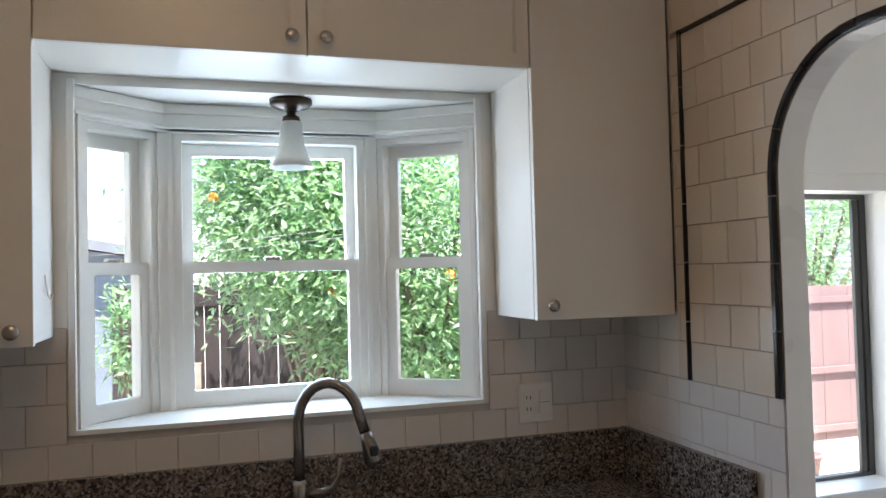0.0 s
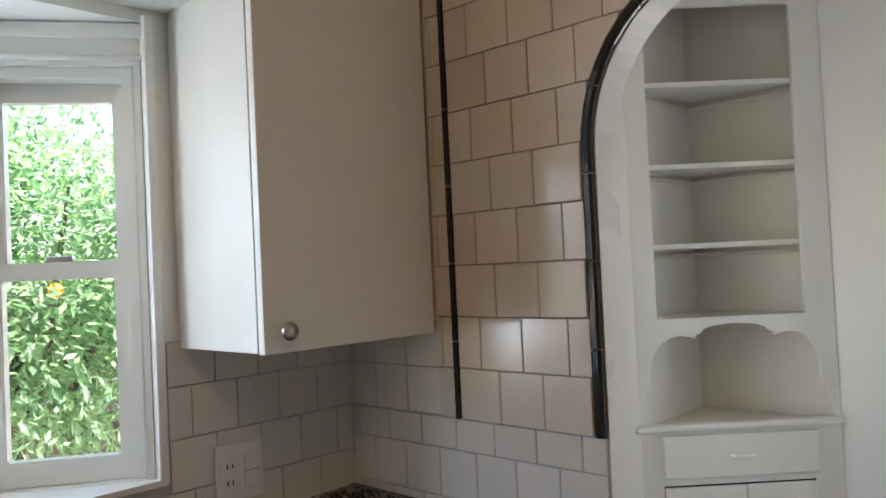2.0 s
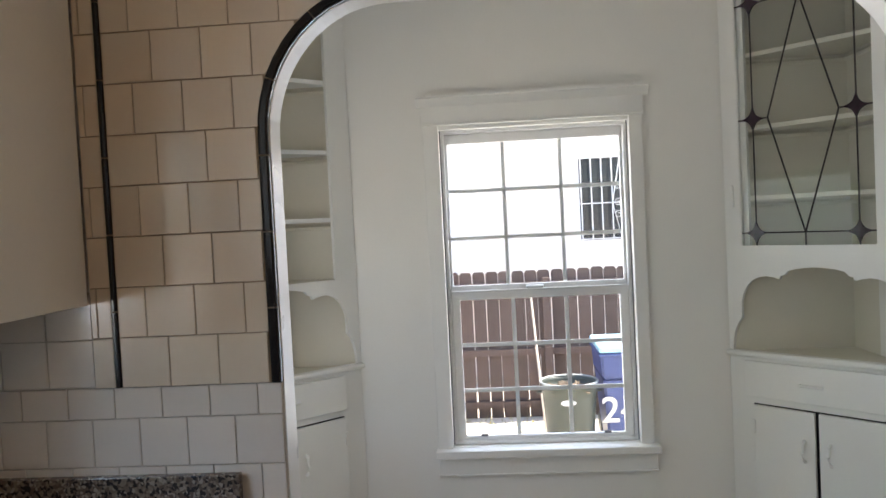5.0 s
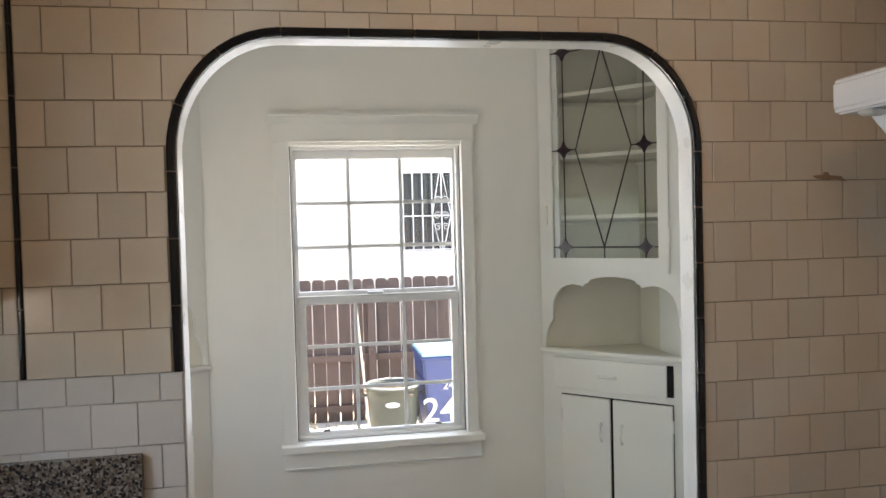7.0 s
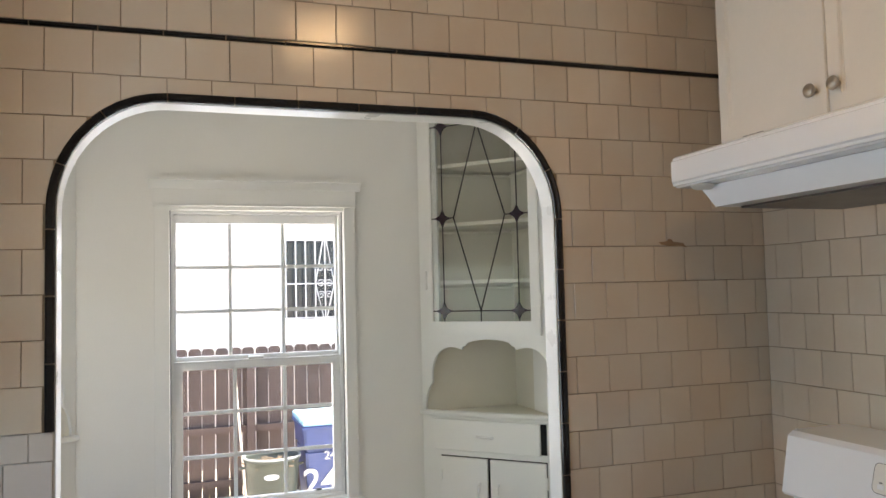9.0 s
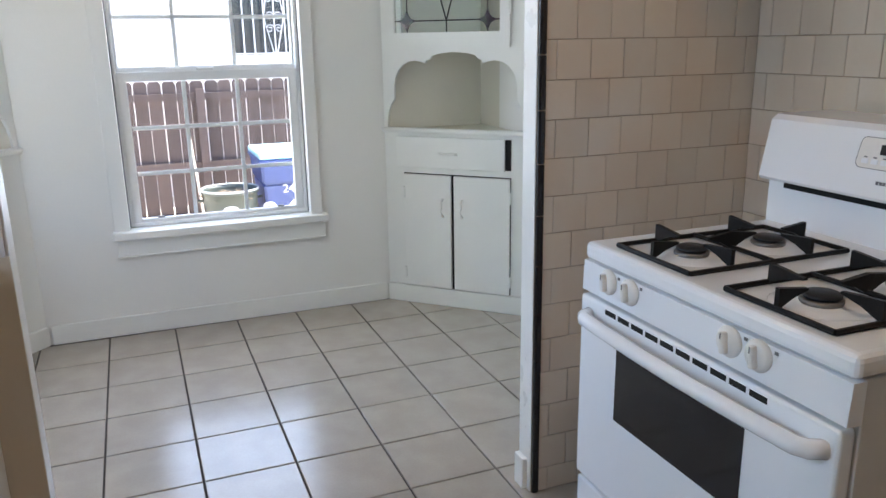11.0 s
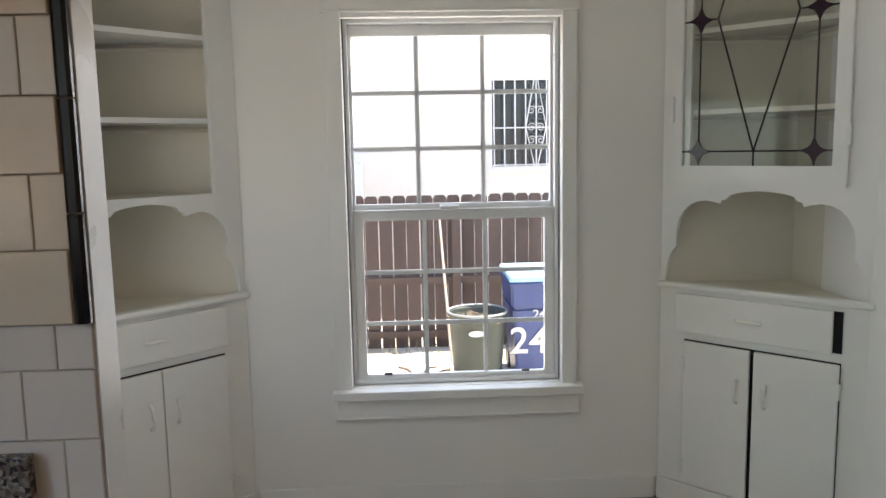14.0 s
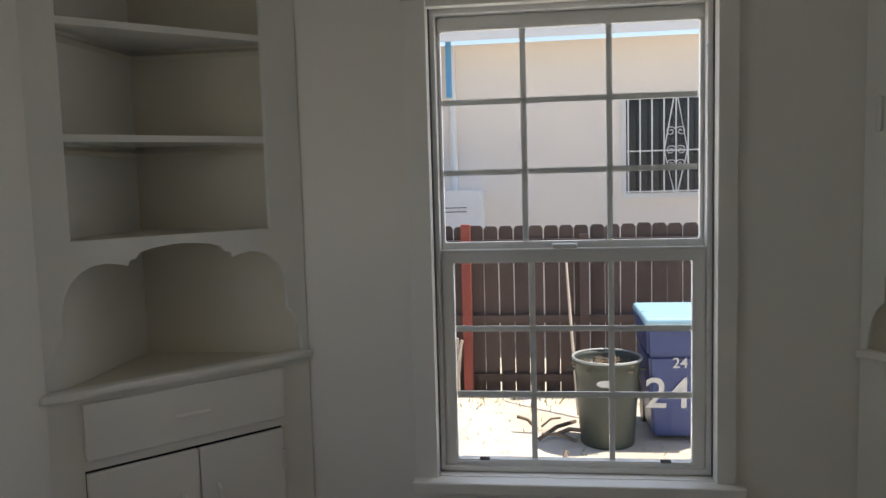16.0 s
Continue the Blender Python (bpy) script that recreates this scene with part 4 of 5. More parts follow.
def grate(x, y0, y1, hw):
    g = bmesh.new()
    zt = 0.926
    c = [(x - hw, y0, 0.896), (x + hw, y0, 0.896), (x + hw, y1, 0.896), (x - hw, y1, 0.896), (x - hw, y0, 0.896)]
    for a, b2 in zip(c, c[1:]):
        tube([a, b2], 0.0055, 6, bm=g)
    ym = (y0 + y1) / 2
    tube([(x - hw, ym, 0.898), (x + hw, ym, 0.898)], 0.0055, 6, bm=g)
    for yc in ((y0 + ym) / 2, (ym + y1) / 2):
        hl = (y1 - y0) / 4
        for dx, dy in ((1, 0), (-1, 0), (0, 1), (0, -1)):
            far = (x + dx * hw, yc + dy * hl)
            near = (x + dx * 0.04, yc + dy * 0.04)
            px, py = -dy * 0.005, dx * 0.005
            vs = []
            for (qx, qy), za, zb in ((far, 0.894, zt + 0.008), (((far[0] + near[0]) / 2, (far[1] + near[1]) / 2), 0.912, zt + 0.004), (near, 0.922, zt)):
                vs.append([g.verts.new((qx + s * px, qy + s * py, z)) for s, z in ((1, za), (1, zb), (-1, zb), (-1, za))])
            for a, b2 in zip(vs, vs[1:]):
                for k in range(4):
                    g.faces.new((a[k], a[(k + 1) % 4], b2[(k + 1) % 4], b2[k]))
            g.faces.new(vs[0][::-1])
            g.faces.new(vs[-1])
    part("grate", g, iron, rg, "black cast iron double grate")


for x in (1.288, 0.937):
    for y in (0.725, 0.51):
        burner_set(x, y)
    grate(x, 0.405, 0.83, 0.125)

hood = thing("range_hood", "white enamel under-cabinet range hood", "hood")
HX0, HX1 = 0.843, 1.605
part("canopy", rounded(prism([(RY + 0.002, 1.936), (0.41, 1.936), (0.565, 1.897), (0.58, 1.888), (0.58, 1.822), (0.57, 1.812), (RY + 0.002, 1.812)], HX0, HX1, "yz"), lambda e: True, 0.006, 2), enamel, hood)
part("lower_tray", prism([(HX0 + 0.04, 1.811), (HX1 - 0.04, 1.811), (HX1 - 0.1, 1.752), (HX0 + 0.1, 1.752)], RY + 0.004, 0.515, "xz"), enamel, hood)
part("filter", box(HX0 + 0.13, RY + 0.05, 1.746, HX1 - 0.13, 0.46, 1.7515), aluminium, hood)
smooth(part("lamp_lens", lathe([(0.03, 0), (0.03, -0.006), (0.022, -0.012)], 20, centre=(HX1 - 0.09, 0.545, 1.811)), frosted, hood))
sw = part("switch_plate", box(1.38, -0.001, -0.015, 1.46, 0.001, 0.015), plastic_white, hood)
sw.matrix_local = pose(-0.05, 0.5, 1.915, 75)
for x in (1.395, 1.42, 1.445):
    q = part("switch_mark", box(x - 0.008, 0.001, -0.004, x + 0.008, 0.003, 0.002), print_grey, sw)
cab = thing("wall_cabinet", "cream painted framed cabinet above the range hood", "cabinet")
part("body", box(HX0, RY + 0.002, 1.938, HX1, 0.39, TOP - 0.001), cabinet_paint, cab)
for x0, x1, kx in ((HX0 + 0.002, (HX0 + HX1) / 2 - 0.002, (HX0 + HX1) / 2 - 0.035), ((HX0 + HX1) / 2 + 0.002, HX1 - 0.002, (HX0 + HX1) / 2 + 0.035)):
    dd = shaker_door(-(x1 - x0) / 2, 1.94, (x1 - x0) / 2, TOP - 0.004, -0.02, cab)
    dd.matrix_local = pose((x0 + x1) / 2, 0.391, 0, 0, 0, 180)
    kn = smooth(part("knob", lathe([(0.006, 0), (0.006, 0.012), (0.0155, 0.016), (0.017, 0.021), (0.014, 0.026), (0.004, 0.028)], 18, centre=(kx, 0.411, 2.0), axis="y"), nickel, cab, "brushed nickel knob"))

solid("wall_seam_strip", box(1.281, RY + 0.004, 0.95, 1.298, RY + 0.014, 1.81, bevel=0.003), print_grey, "narrow dull metal strip on the tiled wall", "strip")
solid("tile_stain", prism([(0.37, 1.665), (0.40, 1.672), (0.43, 1.67), (0.46, 1.674), (0.472, 1.682), (0.44, 1.685), (0.438, 1.692), (0.424, 1.691), (0.42, 1.683), (0.385, 1.68)], WX - 0.0085, WX - 0.0078, "yz"), rust_stain, "brown smear of grime on a cream tile", "stain", "structure")

# ---- outdoors ----
GZ = -0.7
solid("ground", box(-300, -300, GZ - 0.3, 300, 300, GZ), dirt, "pale dry dirt yard with bits of straw", "ground", "structure")


def fence(name, label, horizontal, place, a0, a1, z0, z1, rng, fence_wood, pitch=0.1475):
    """A board fence along x (horizontal) or y, its rails towards the house."""
    fn = thing(name, label, "fence")
    meshes = []
    w, t = 0.139, 0.018
    for k in range(5):
        top = z1 + rng.uniform(-0.018, 0.014)
        c = 0.03
        pts = [(-w / 2, z0), (w / 2, z0), (w / 2, top - c), (w / 2 - c * 0.8, top), (-w / 2 + c * 0.8, top), (-w / 2, top - c)]
        meshes.append(mesh_of("board", prism(pts, 0, t, "xz" if horizontal else "yz"), fence_wood))
    n = int((a1 - a0) / pitch)
    for i in range(n):
        p = a0 + i * pitch + rng.uniform(-0.0025, 0.0025)
        ob = part("board", rng.choice(meshes), None, fn)
        ob.location = (p, place, 0) if horizontal else (place, p, 0)
        ob.rotation_euler = (0, rng.uniform(-0.004, 0.004), 0) if horizontal else (rng.uniform(-0.004, 0.004), 0, 0)
    for z in (z0 + 0.12, (z0 + z1) / 2 - 0.13, z1 - 0.22):
        m = box(a0, place - 0.045, z, a1, place - 0.004, z + 0.075) if horizontal else box(place - 0.045, a0, z, place - 0.004, a1, z + 0.075)
        part("rail", m, fence_wood, fn)
    p = a0 + 0.4
    while p < a1:
        part("post", box(p, place - 0.1, z0, p + 0.09, place - 0.046, z1 - 0.1) if horizontal else box(place - 0.1, p, z0, place - 0.046, p + 0.09, z1 - 0.1), fence_wood, fn)
        p += 2.35
    return fn


rng = random.Random(4)
fence("fence", "dark brown board fence with dog-eared tops and light gaps", False, 9.0, -4.0, 8.4, GZ, 0.985, rng, fence_wood)
# this stretch carries the trees' shade in its board colour
fence("fence", "dark brown board fence behind the orange trees, tree shade in its colour", True, 8.6, -0.2, 4.05, GZ, 1.5, rng, shaded_wood, 0.1415)
fence("fence", "weathered pinkish brown board fence at the yard's end, sunlit paleness in the colour", True, 8.6, 4.1, 8.9, GZ, 1.27, rng, pink_fence, 0.1405)
solid("post", box(8.84, 2.24, GZ, 8.93, 2.33, 1.0, bevel=0.004), red_wood, "red painted square wooden post beside the fence", "post")

can = thing("garbage_can", "dark green plastic garbage can full of dry debris", "garbage can", pose(7.6, 1.05, GZ))
body = lathe([(0.21, 0.0), (0.215, 0.02), (0.25, 0.55), (0.262, 0.66), (0.275, 0.665), (0.275, 0.695), (0.262, 0.7), (0.255, 0.66), (0.25, 0.6)], 36)
smooth(part("body", body, can_plastic, can))
smooth(part("rim", tube([(0.27 * math.cos(a), 0.27 * math.sin(a), 0.697) for a in [2 * math.pi * k / 40 for k in range(41)]], 0.011, 8), can_rim, can, "pale rim, sunlight in its colour"))
for s in (-1, 1):
    part("handle", tube([(0.0, s * 0.255, 0.6), (0.0, s * 0.3, 0.6), (0.06, s * 0.3, 0.585), (0.06, s * 0.255, 0.58)], 0.012, 8), can_plastic, can)
lab = lathe([(0.055, 0), (0.055, 0.002)], 24)
ob = part("logo_plate", lab, spray_white, can, "small pale oval badge")
ob.matrix_local = pose(-0.252, 0.03, 0.54, 0, -86, 0) @ Matrix.Diagonal((0.5, 1.3, 1, 1))
db = bmesh.new()
for k in range(90):
    a, rr = rng.uniform(0, 6.28), 0.24 * math.sqrt(rng.random())
    p = Vector((rr * math.cos(a), rr * math.sin(a), 0.61 + rng.uniform(-0.02, 0.03)))
    q = p + Vector((rng.uniform(-0.09, 0.09), rng.uniform(-0.09, 0.09), rng.uniform(0, 0.04)))
    tube([p, q], 0.006, 4, bm=db)
lathe([(0.243, 0.57), (0.243, 0.6), (0.1, 0.625), (0.01, 0.63)], 24, bm=db)
tagged(part("debris", db, debris, can, "dry leaves and twigs"), kind="stuff")

wb = thing("wheelie_bin", "blue wheeled bin with white spray-painted number and lid", "trash bin", pose(7.85, 0.445, GZ))
bb2 = bmesh.new()
for (hw0, hd0, za), (hw1, hd1, zb) in (((0.25, 0.26, 0.05), (0.29, 0.34, 0.72)), ((0.3, 0.35, 0.72), (0.31, 0.37, 0.96))):
    vs = [bb2.verts.new((sx * d_, sy * w_, z)) for w_, d_, z in ((hw0, hd0, za), (hw1, hd1, zb)) for sx, sy in ((-1, -1), (1, -1), (1, 1), (-1, 1))]
    for f in ((0, 3, 2, 1), (4, 5, 6, 7), (0, 1, 5, 4), (1, 2, 6, 5), (2, 3, 7, 6), (3, 0, 4, 7)):
        bb2.faces.new([vs[i] for i in f])
bmesh.ops.bevel(bb2, geom=bb2.edges[:], offset=0.02, segments=2, affect="EDGES")
part("body", bb2, bin_plastic, wb)
part("lid", box(-0.39, -0.325, 0.965, 0.4, 0.325, 1.03, bevel=0.025, seg=3), bin_lid, wb, "lighter blue lid, sunlit brightness in its colour")
part("lid_rim", box(-0.395, -0.33, 0.935, 0.4, 0.33, 0.966, bevel=0.01), bin_plastic, wb)
for s in (-1, 1):
    part("wheel", lathe([(0.12, -0.025), (0.125, 0.0), (0.12, 0.025)], 20, centre=(0.3, s * 0.24, 0.12), axis="y"), can_plastic, wb)


def text_part(nm, body_text, size, m, mat, parent, label=""):
    cu = bpy.data.curves.new("lettering", "FONT")
    cu.body, cu.size, cu.extrude, cu.align_x = body_text, size, 0.002, "CENTER"
    cu.offset = 0.008 * size
    tmp = bpy.data.objects.new("tmp", cu)
    scene.collection.objects.link(tmp)
    bpy.context.view_layer.update()
    me = bpy.data.meshes.new_from_object(tmp.evaluated_get(bpy.context.evaluated_depsgraph_get()))
    bpy.data.objects.remove(tmp)
    me.materials.clear()
    me.materials.append(mat)
    ob = part(nm, me, None, parent, label)
    ob.matrix_local = m
    return ob


text_part("painted_number", "24", 0.36, pose(-0.3, 0.14, 0.3, 96.8, 0, -90), spray_white, wb, "white spray-painted number")
text_part("painted_number", "24", 0.12, pose(-0.337, 0.05, 0.63, 96.8, 0, -90), spray_white, wb, "white spray-painted number")

tool = thing("garden_tool", "weathered wooden long-handled tool leaning on the fence", "tool")
part("handle", tube([(8.85, 1.325, 0.72), (8.55, 1.295, 0.1), (8.2, 1.25, GZ + 0.02)], 0.014, 8, radii=[0.011, 0.014, 0.015]), pale_wood, tool)
br = thing("branch_pile", "dry broken branches lying on the dirt", "branches", kind="stuff")
b = bmesh.new()
for k in range(6):
    p = Vector((rng.uniform(7.2, 8.2), rng.uniform(1.3, 1.7), GZ + 0.03))
    q = p + Vector((rng.uniform(-0.35, 0.35), rng.uniform(-0.35, 0.35), rng.uniform(0.0, 0.12)))
    tube([p, (p + q) / 2 + Vector((0, 0, 0.03)), q], rng.uniform(0.008, 0.022), 5, bm=b)
part("branches", b, bark, br)
pl = bmesh.new()
for k in range(7):
    tube([(8.8 - k * 0.02, 2.38 + 0.02 * k, GZ), (8.76, 2.4 + rng.uniform(-0.1, 0.1), -0.2 + rng.uniform(-0.1, 0.15))], 0.018, 5, bm=pl)
solid("cut_branches", pl, pale_wood, "pale cut branches leaning on the red post", "branches")

gr = bmesh.new()
for k in range(2600):
    x, y = rng.uniform(5.2, 8.95), rng.uniform(-0.5, 3.4)
    if rng.random() > (0.9 if x > 8.5 else 0.16):
        continue
    h, a = rng.uniform(0.02, 0.11 if x > 8.4 else 0.05), rng.uniform(0, 6.28)
    dx, dy = 0.006 * math.cos(a), 0.006 * math.sin(a)
    v = [gr.verts.new((x - dx, y - dy, GZ)), gr.verts.new((x + dx, y + dy, GZ)), gr.verts.new((x + rng.uniform(-0.05, 0.05), y + rng.uniform(-0.05, 0.05), GZ + h))]
    gr.faces.new(v)
solid("grass", gr, dry_grass, "sparse dry grass tufts on the dirt", "grass", "stuff")

# own roof, unseen, added so its eaves keep sun off the windows
solid("roof", box(-2.3, -0.6, 2.88, 4.5, 3.75, 3.05), roof_grey, "unseen low grey roof with overhanging eaves, added to block sun", "roof", "structure")

# neighbour's house
nb = thing("house", "peach stucco single-storey house with barred window", "house")
HXF = 11.3
wz0, wz1, wy0, wy1 = 1.2, 2.38, -0.71, 0.48
for y0, z0, y1, z1 in ((-9, GZ, wy0, 3.12), (wy1, GZ, 8.4, 3.12), (wy0, GZ, wy1, wz0), (wy0, wz1, wy1, 3.12)):
    part("wall", box(HXF, y0, z0, HXF + 0.25, y1, z1), stucco, nb)
part("eave", prism([(HXF - 0.42, 3.1), (HXF + 4, 4.3), (HXF + 4, 4.5), (HXF - 0.42, 3.24)], -9.4, 8.7, "xz"), white_metal, nb, "white painted eave")
wn2 = part("window", box(HXF + 0.1, wy0, wz0, HXF + 0.13, wy1, wz1), dark_window, nb)
part("window_frame", box(HXF - 0.015, wy0 - 0.05, wz0 - 0.05, HXF + 0.1, wy0, wz1 + 0.05), white_metal, wn2)
part("window_frame", box(HXF - 0.015, wy1, wz0 - 0.05, HXF + 0.1, wy1 + 0.05, wz1 + 0.05), white_metal, wn2)
part("window_sill", box(HXF - 0.03, wy0 - 0.05, wz0 - 0.06, HXF + 0.1, wy1 + 0.05, wz0), white_metal, wn2)
gx = HXF - 0.07
for k in range(9):
    y = wy0 + 0.02 + (wy1 - wy0 - 0.04) * k / 8
    part("bar", tube([(gx, y, wz0 - 0.02), (gx, y, wz1 + 0.02)], 0.009, 5), white_metal, nb)
for z in (wz0 + 0.02, 1.72, wz1 - 0.02):
    part("bar", tube([(gx, wy0, z), (gx, wy1, z)], 0.009, 5), white_metal, nb)
for s in (-1, 1):
    yc = -0.11
    part("bar", tube([(gx - 0.01, yc + s * 0.02, wz0), (gx - 0.01, yc + s * 0.14, 1.72), (gx - 0.01, yc + s * 0.02, wz1)], 0.008, 5), white_metal, nb)
    for zc in (1.55, 1.72, 1.95):
        sp2 = []
        for k in range(22):
            a = k / 21 * 9.0
            rr = 0.01 + 0.0055 * a
            sp2.append((gx - 0.015, yc + s * (0.06 + rr * math.cos(a)), zc + rr * math.sin(a)))
        part("scroll", tube(sp2, 0.005, 4), white_metal, nb)
solid("downspout", tube([(HXF - 0.06, 2.63, 3.1), (HXF - 0.06, 2.63, GZ + 0.1)], 0.04, 8), white_metal, "white downspout on the stucco wall", "downspout")
solid("pipe", box(HXF - 0.13, 2.63, 2.46, HXF - 0.1, 2.7, 3.15), blue_pipe, "short blue painted pipe under the eave", "pipe")
ac = thing("utility_cabinet", "white metal utility cabinet against the stucco wall", "utility box")
part("body", box(HXF - 0.45, 2.25, GZ, HXF - 0.01, 3.2, 1.3, bevel=0.01), white_metal, ac)
for z in (1.03, 1.08):
    part("louvre", box(HXF - 0.455, 2.45, z, HXF - 0.45, 2.85, z + 0.012), print_grey, ac)


# trees
def leafy_tree(name, label, category, base, crown, radii, leaves, size, rng, trunk_r, clumps=150, fruit=0, bare=None):
    tr = thing(name, label, category)
    bx, by = base
    cx, cy, cz = crown
    b = bmesh.new()
    tube([(bx, by, GZ - 0.05), (bx + 0.05, by, GZ + 0.5), (bx - 0.03, by + 0.05, cz - radii[2] * 0.4)], trunk_r, 9, bm=b, radii=[trunk_r * 1.3, trunk_r, trunk_r * 0.7])
    for k in range(9):
        a = k * 2.4
        e = Vector((cx + 0.7 * radii[0] * math.cos(a), cy + 0.7 * radii[1] * math.sin(a), cz + radii[2] * rng.uniform(-0.3, 0.6)))
        s = Vector((bx, by, GZ + 0.6 + 0.08 * k))
        tube([s, (s + e) / 2 + Vector((0, 0, 0.12)), e], 0.03, 6, bm=b, radii=[trunk_r * 0.55, trunk_r * 0.35, 0.008])
    part("trunk", b, bark, tr)
    centres = []
    while len(centres) < clumps:
        v = Vector((rng.uniform(-1, 1), rng.uniform(-1, 1), rng.uniform(-1, 1)))
        if 0.35 < v.length < 1:
            centres.append((Vector((cx + v.x * radii[0], cy + v.y * radii[1], cz + v.z * radii[2])), v.normalized(), rng.uniform(0.14, 0.3) * min(1, 1.3 * min(radii))))
    verts, faces = [], []
    for k in range(leaves):
        c, out, rad = rng.choice(centres)
        p = c + Vector((rng.gauss(0, rad), rng.gauss(0, rad), rng.gauss(0, rad * 0.8)))
        if bare and p.x < bare[0] and p.z < bare[1]:
            continue      # the low boughs are cut on this side
        d = (Vector((rng.gauss(0, 1), rng.gauss(0, 1), rng.gauss(-0.25, 0.7))) + out * 0.9).normalized()
        side = d.cross(Vector((rng.gauss(0, 0.5), rng.gauss(0, 0.5), 1))).normalized()
        nrm = side.cross(d)
        ln, wd = size * rng.uniform(0.7, 1.3), size * rng.uniform(0.15, 0.22)
        i = len(verts)
        mid = p + d * ln * 0.5 - nrm * ln * 0.06
        verts += [p, mid + side * wd + nrm * wd * 0.35, p + d * ln, mid - side * wd + nrm * wd * 0.35, mid]
        faces += [(i, i + 1, i + 4), (i + 1, i + 2, i + 4), (i + 2, i + 3, i + 4), (i + 3, i, i + 4)]
    me = bpy.data.meshes.new("crown")
    me.from_pydata([tuple(v) for v in verts], [], faces)
    me.materials.append(leaf)
    tagged(part("crown", me, None, tr, "dense glossy green leaves"), kind="stuff")
    for k in range(fruit):
        c, out, rad = rng.choice([q for q in centres if q[1].y < -0.3])
        p = c + out * rad
        smooth(part("fruit", lathe([(0.002, -0.037), (0.022, -0.03), (0.036, -0.008), (0.036, 0.01), (0.022, 0.03), (0.002, 0.036)], 14, centre=tuple(p)), orange_peel, tr, "ripe orange"))
    return tr


leafy_tree("orange_tree", "leafy orange tree with a few ripe oranges", "tree", (2.3, 6.5), (2.15, 6.2, 1.55), (1.15, 1.0, 0.98), 25000, 0.078, random.Random(11), 0.085, 130, 4, bare=(1.2, 1.05))
leafy_tree("orange_tree", "taller leafy orange tree with fruit behind the window", "tree", (1.45, 7.1), (1.38, 6.7, 2.15), (0.85, 0.9, 0.95), 25000, 0.078, random.Random(15), 0.06, 130, 4, bare=(1.2, 1.1))
leafy_tree("shrub", "small leafy citrus shrub near the fence", "shrub", (-0.05, 7.7), (-0.02, 7.6, 1.1), (0.2, 0.3, 0.42), 800, 0.09, random.Random(12), 0.03, 30)
leafy_tree("tree", "green tree behind the reddish fence", "tree", (9.9, 10.7), (9.9, 10.5, 2.2), (1.5, 0.8, 1.5), 5000, 0.13, random.Random(13), 0.1, 90)
for z in (1.74, 1.69):
    solid("cable", tube([(-3, 5.2, z - 0.34), (0.5, 5.2, z), (4.5, 5.2, z + 0.42)], 0.0018, 5), print_grey, "thin overhead cable strung before the tree", "cable")
solid("prop_post", box(0.46, 8.3, GZ, 0.54, 8.38, 0.75), pale_wood, "pale weathered post in front of the fence", "post")
plank = thing("plank", "pale weathered board leaning on the garage wall", "board")
part("board", prism([(-0.95, GZ), (-0.85, GZ), (-0.6, 1.15), (-0.68, 1.15)], 9.45, 9.48, "xz"), pale_wood, plank)
shed = thing("garage", "grey sided garage with a low dark roof", "garage")
part("wall", prism([(-5.2, GZ), (-0.15, GZ), (-0.15, 1.8), (-5.2, 2.68)], 9.6, 13, "xz"), grey_siding, shed)
part("roof", prism([(-6.4, 2.9), (0.2, 1.75), (0.2, 1.85), (-6.4, 3.05)], 9.3, 13.3, "xz"), roof_grey, shed)
far = thing("house", "pale slatted building beyond the fence", "house")
part("wall", box(9.6, 14, GZ, 16, 18, 3.4), white_metal, far)
for k in range(14):
    part("slat", box(11.2, 13.95, 1.0 + k * 0.13, 14.2, 13.99, 1.06 + k * 0.13), grey_siding, far)
part("roof", box(9.3, 13.6, 3.4, 16.4, 18.4, 3.6), roof_grey, far)
pots = thing("flower_pot", "small terracotta pot standing on the yard", "pot", pose(6.6, 7.3, GZ))
smooth(part("pot", lathe([(0.11, 0), (0.15, 0.22), (0.165, 0.22), (0.165, 0.26), (0.145, 0.26), (0.13, 0.2)], 20), pink_fence, pots))

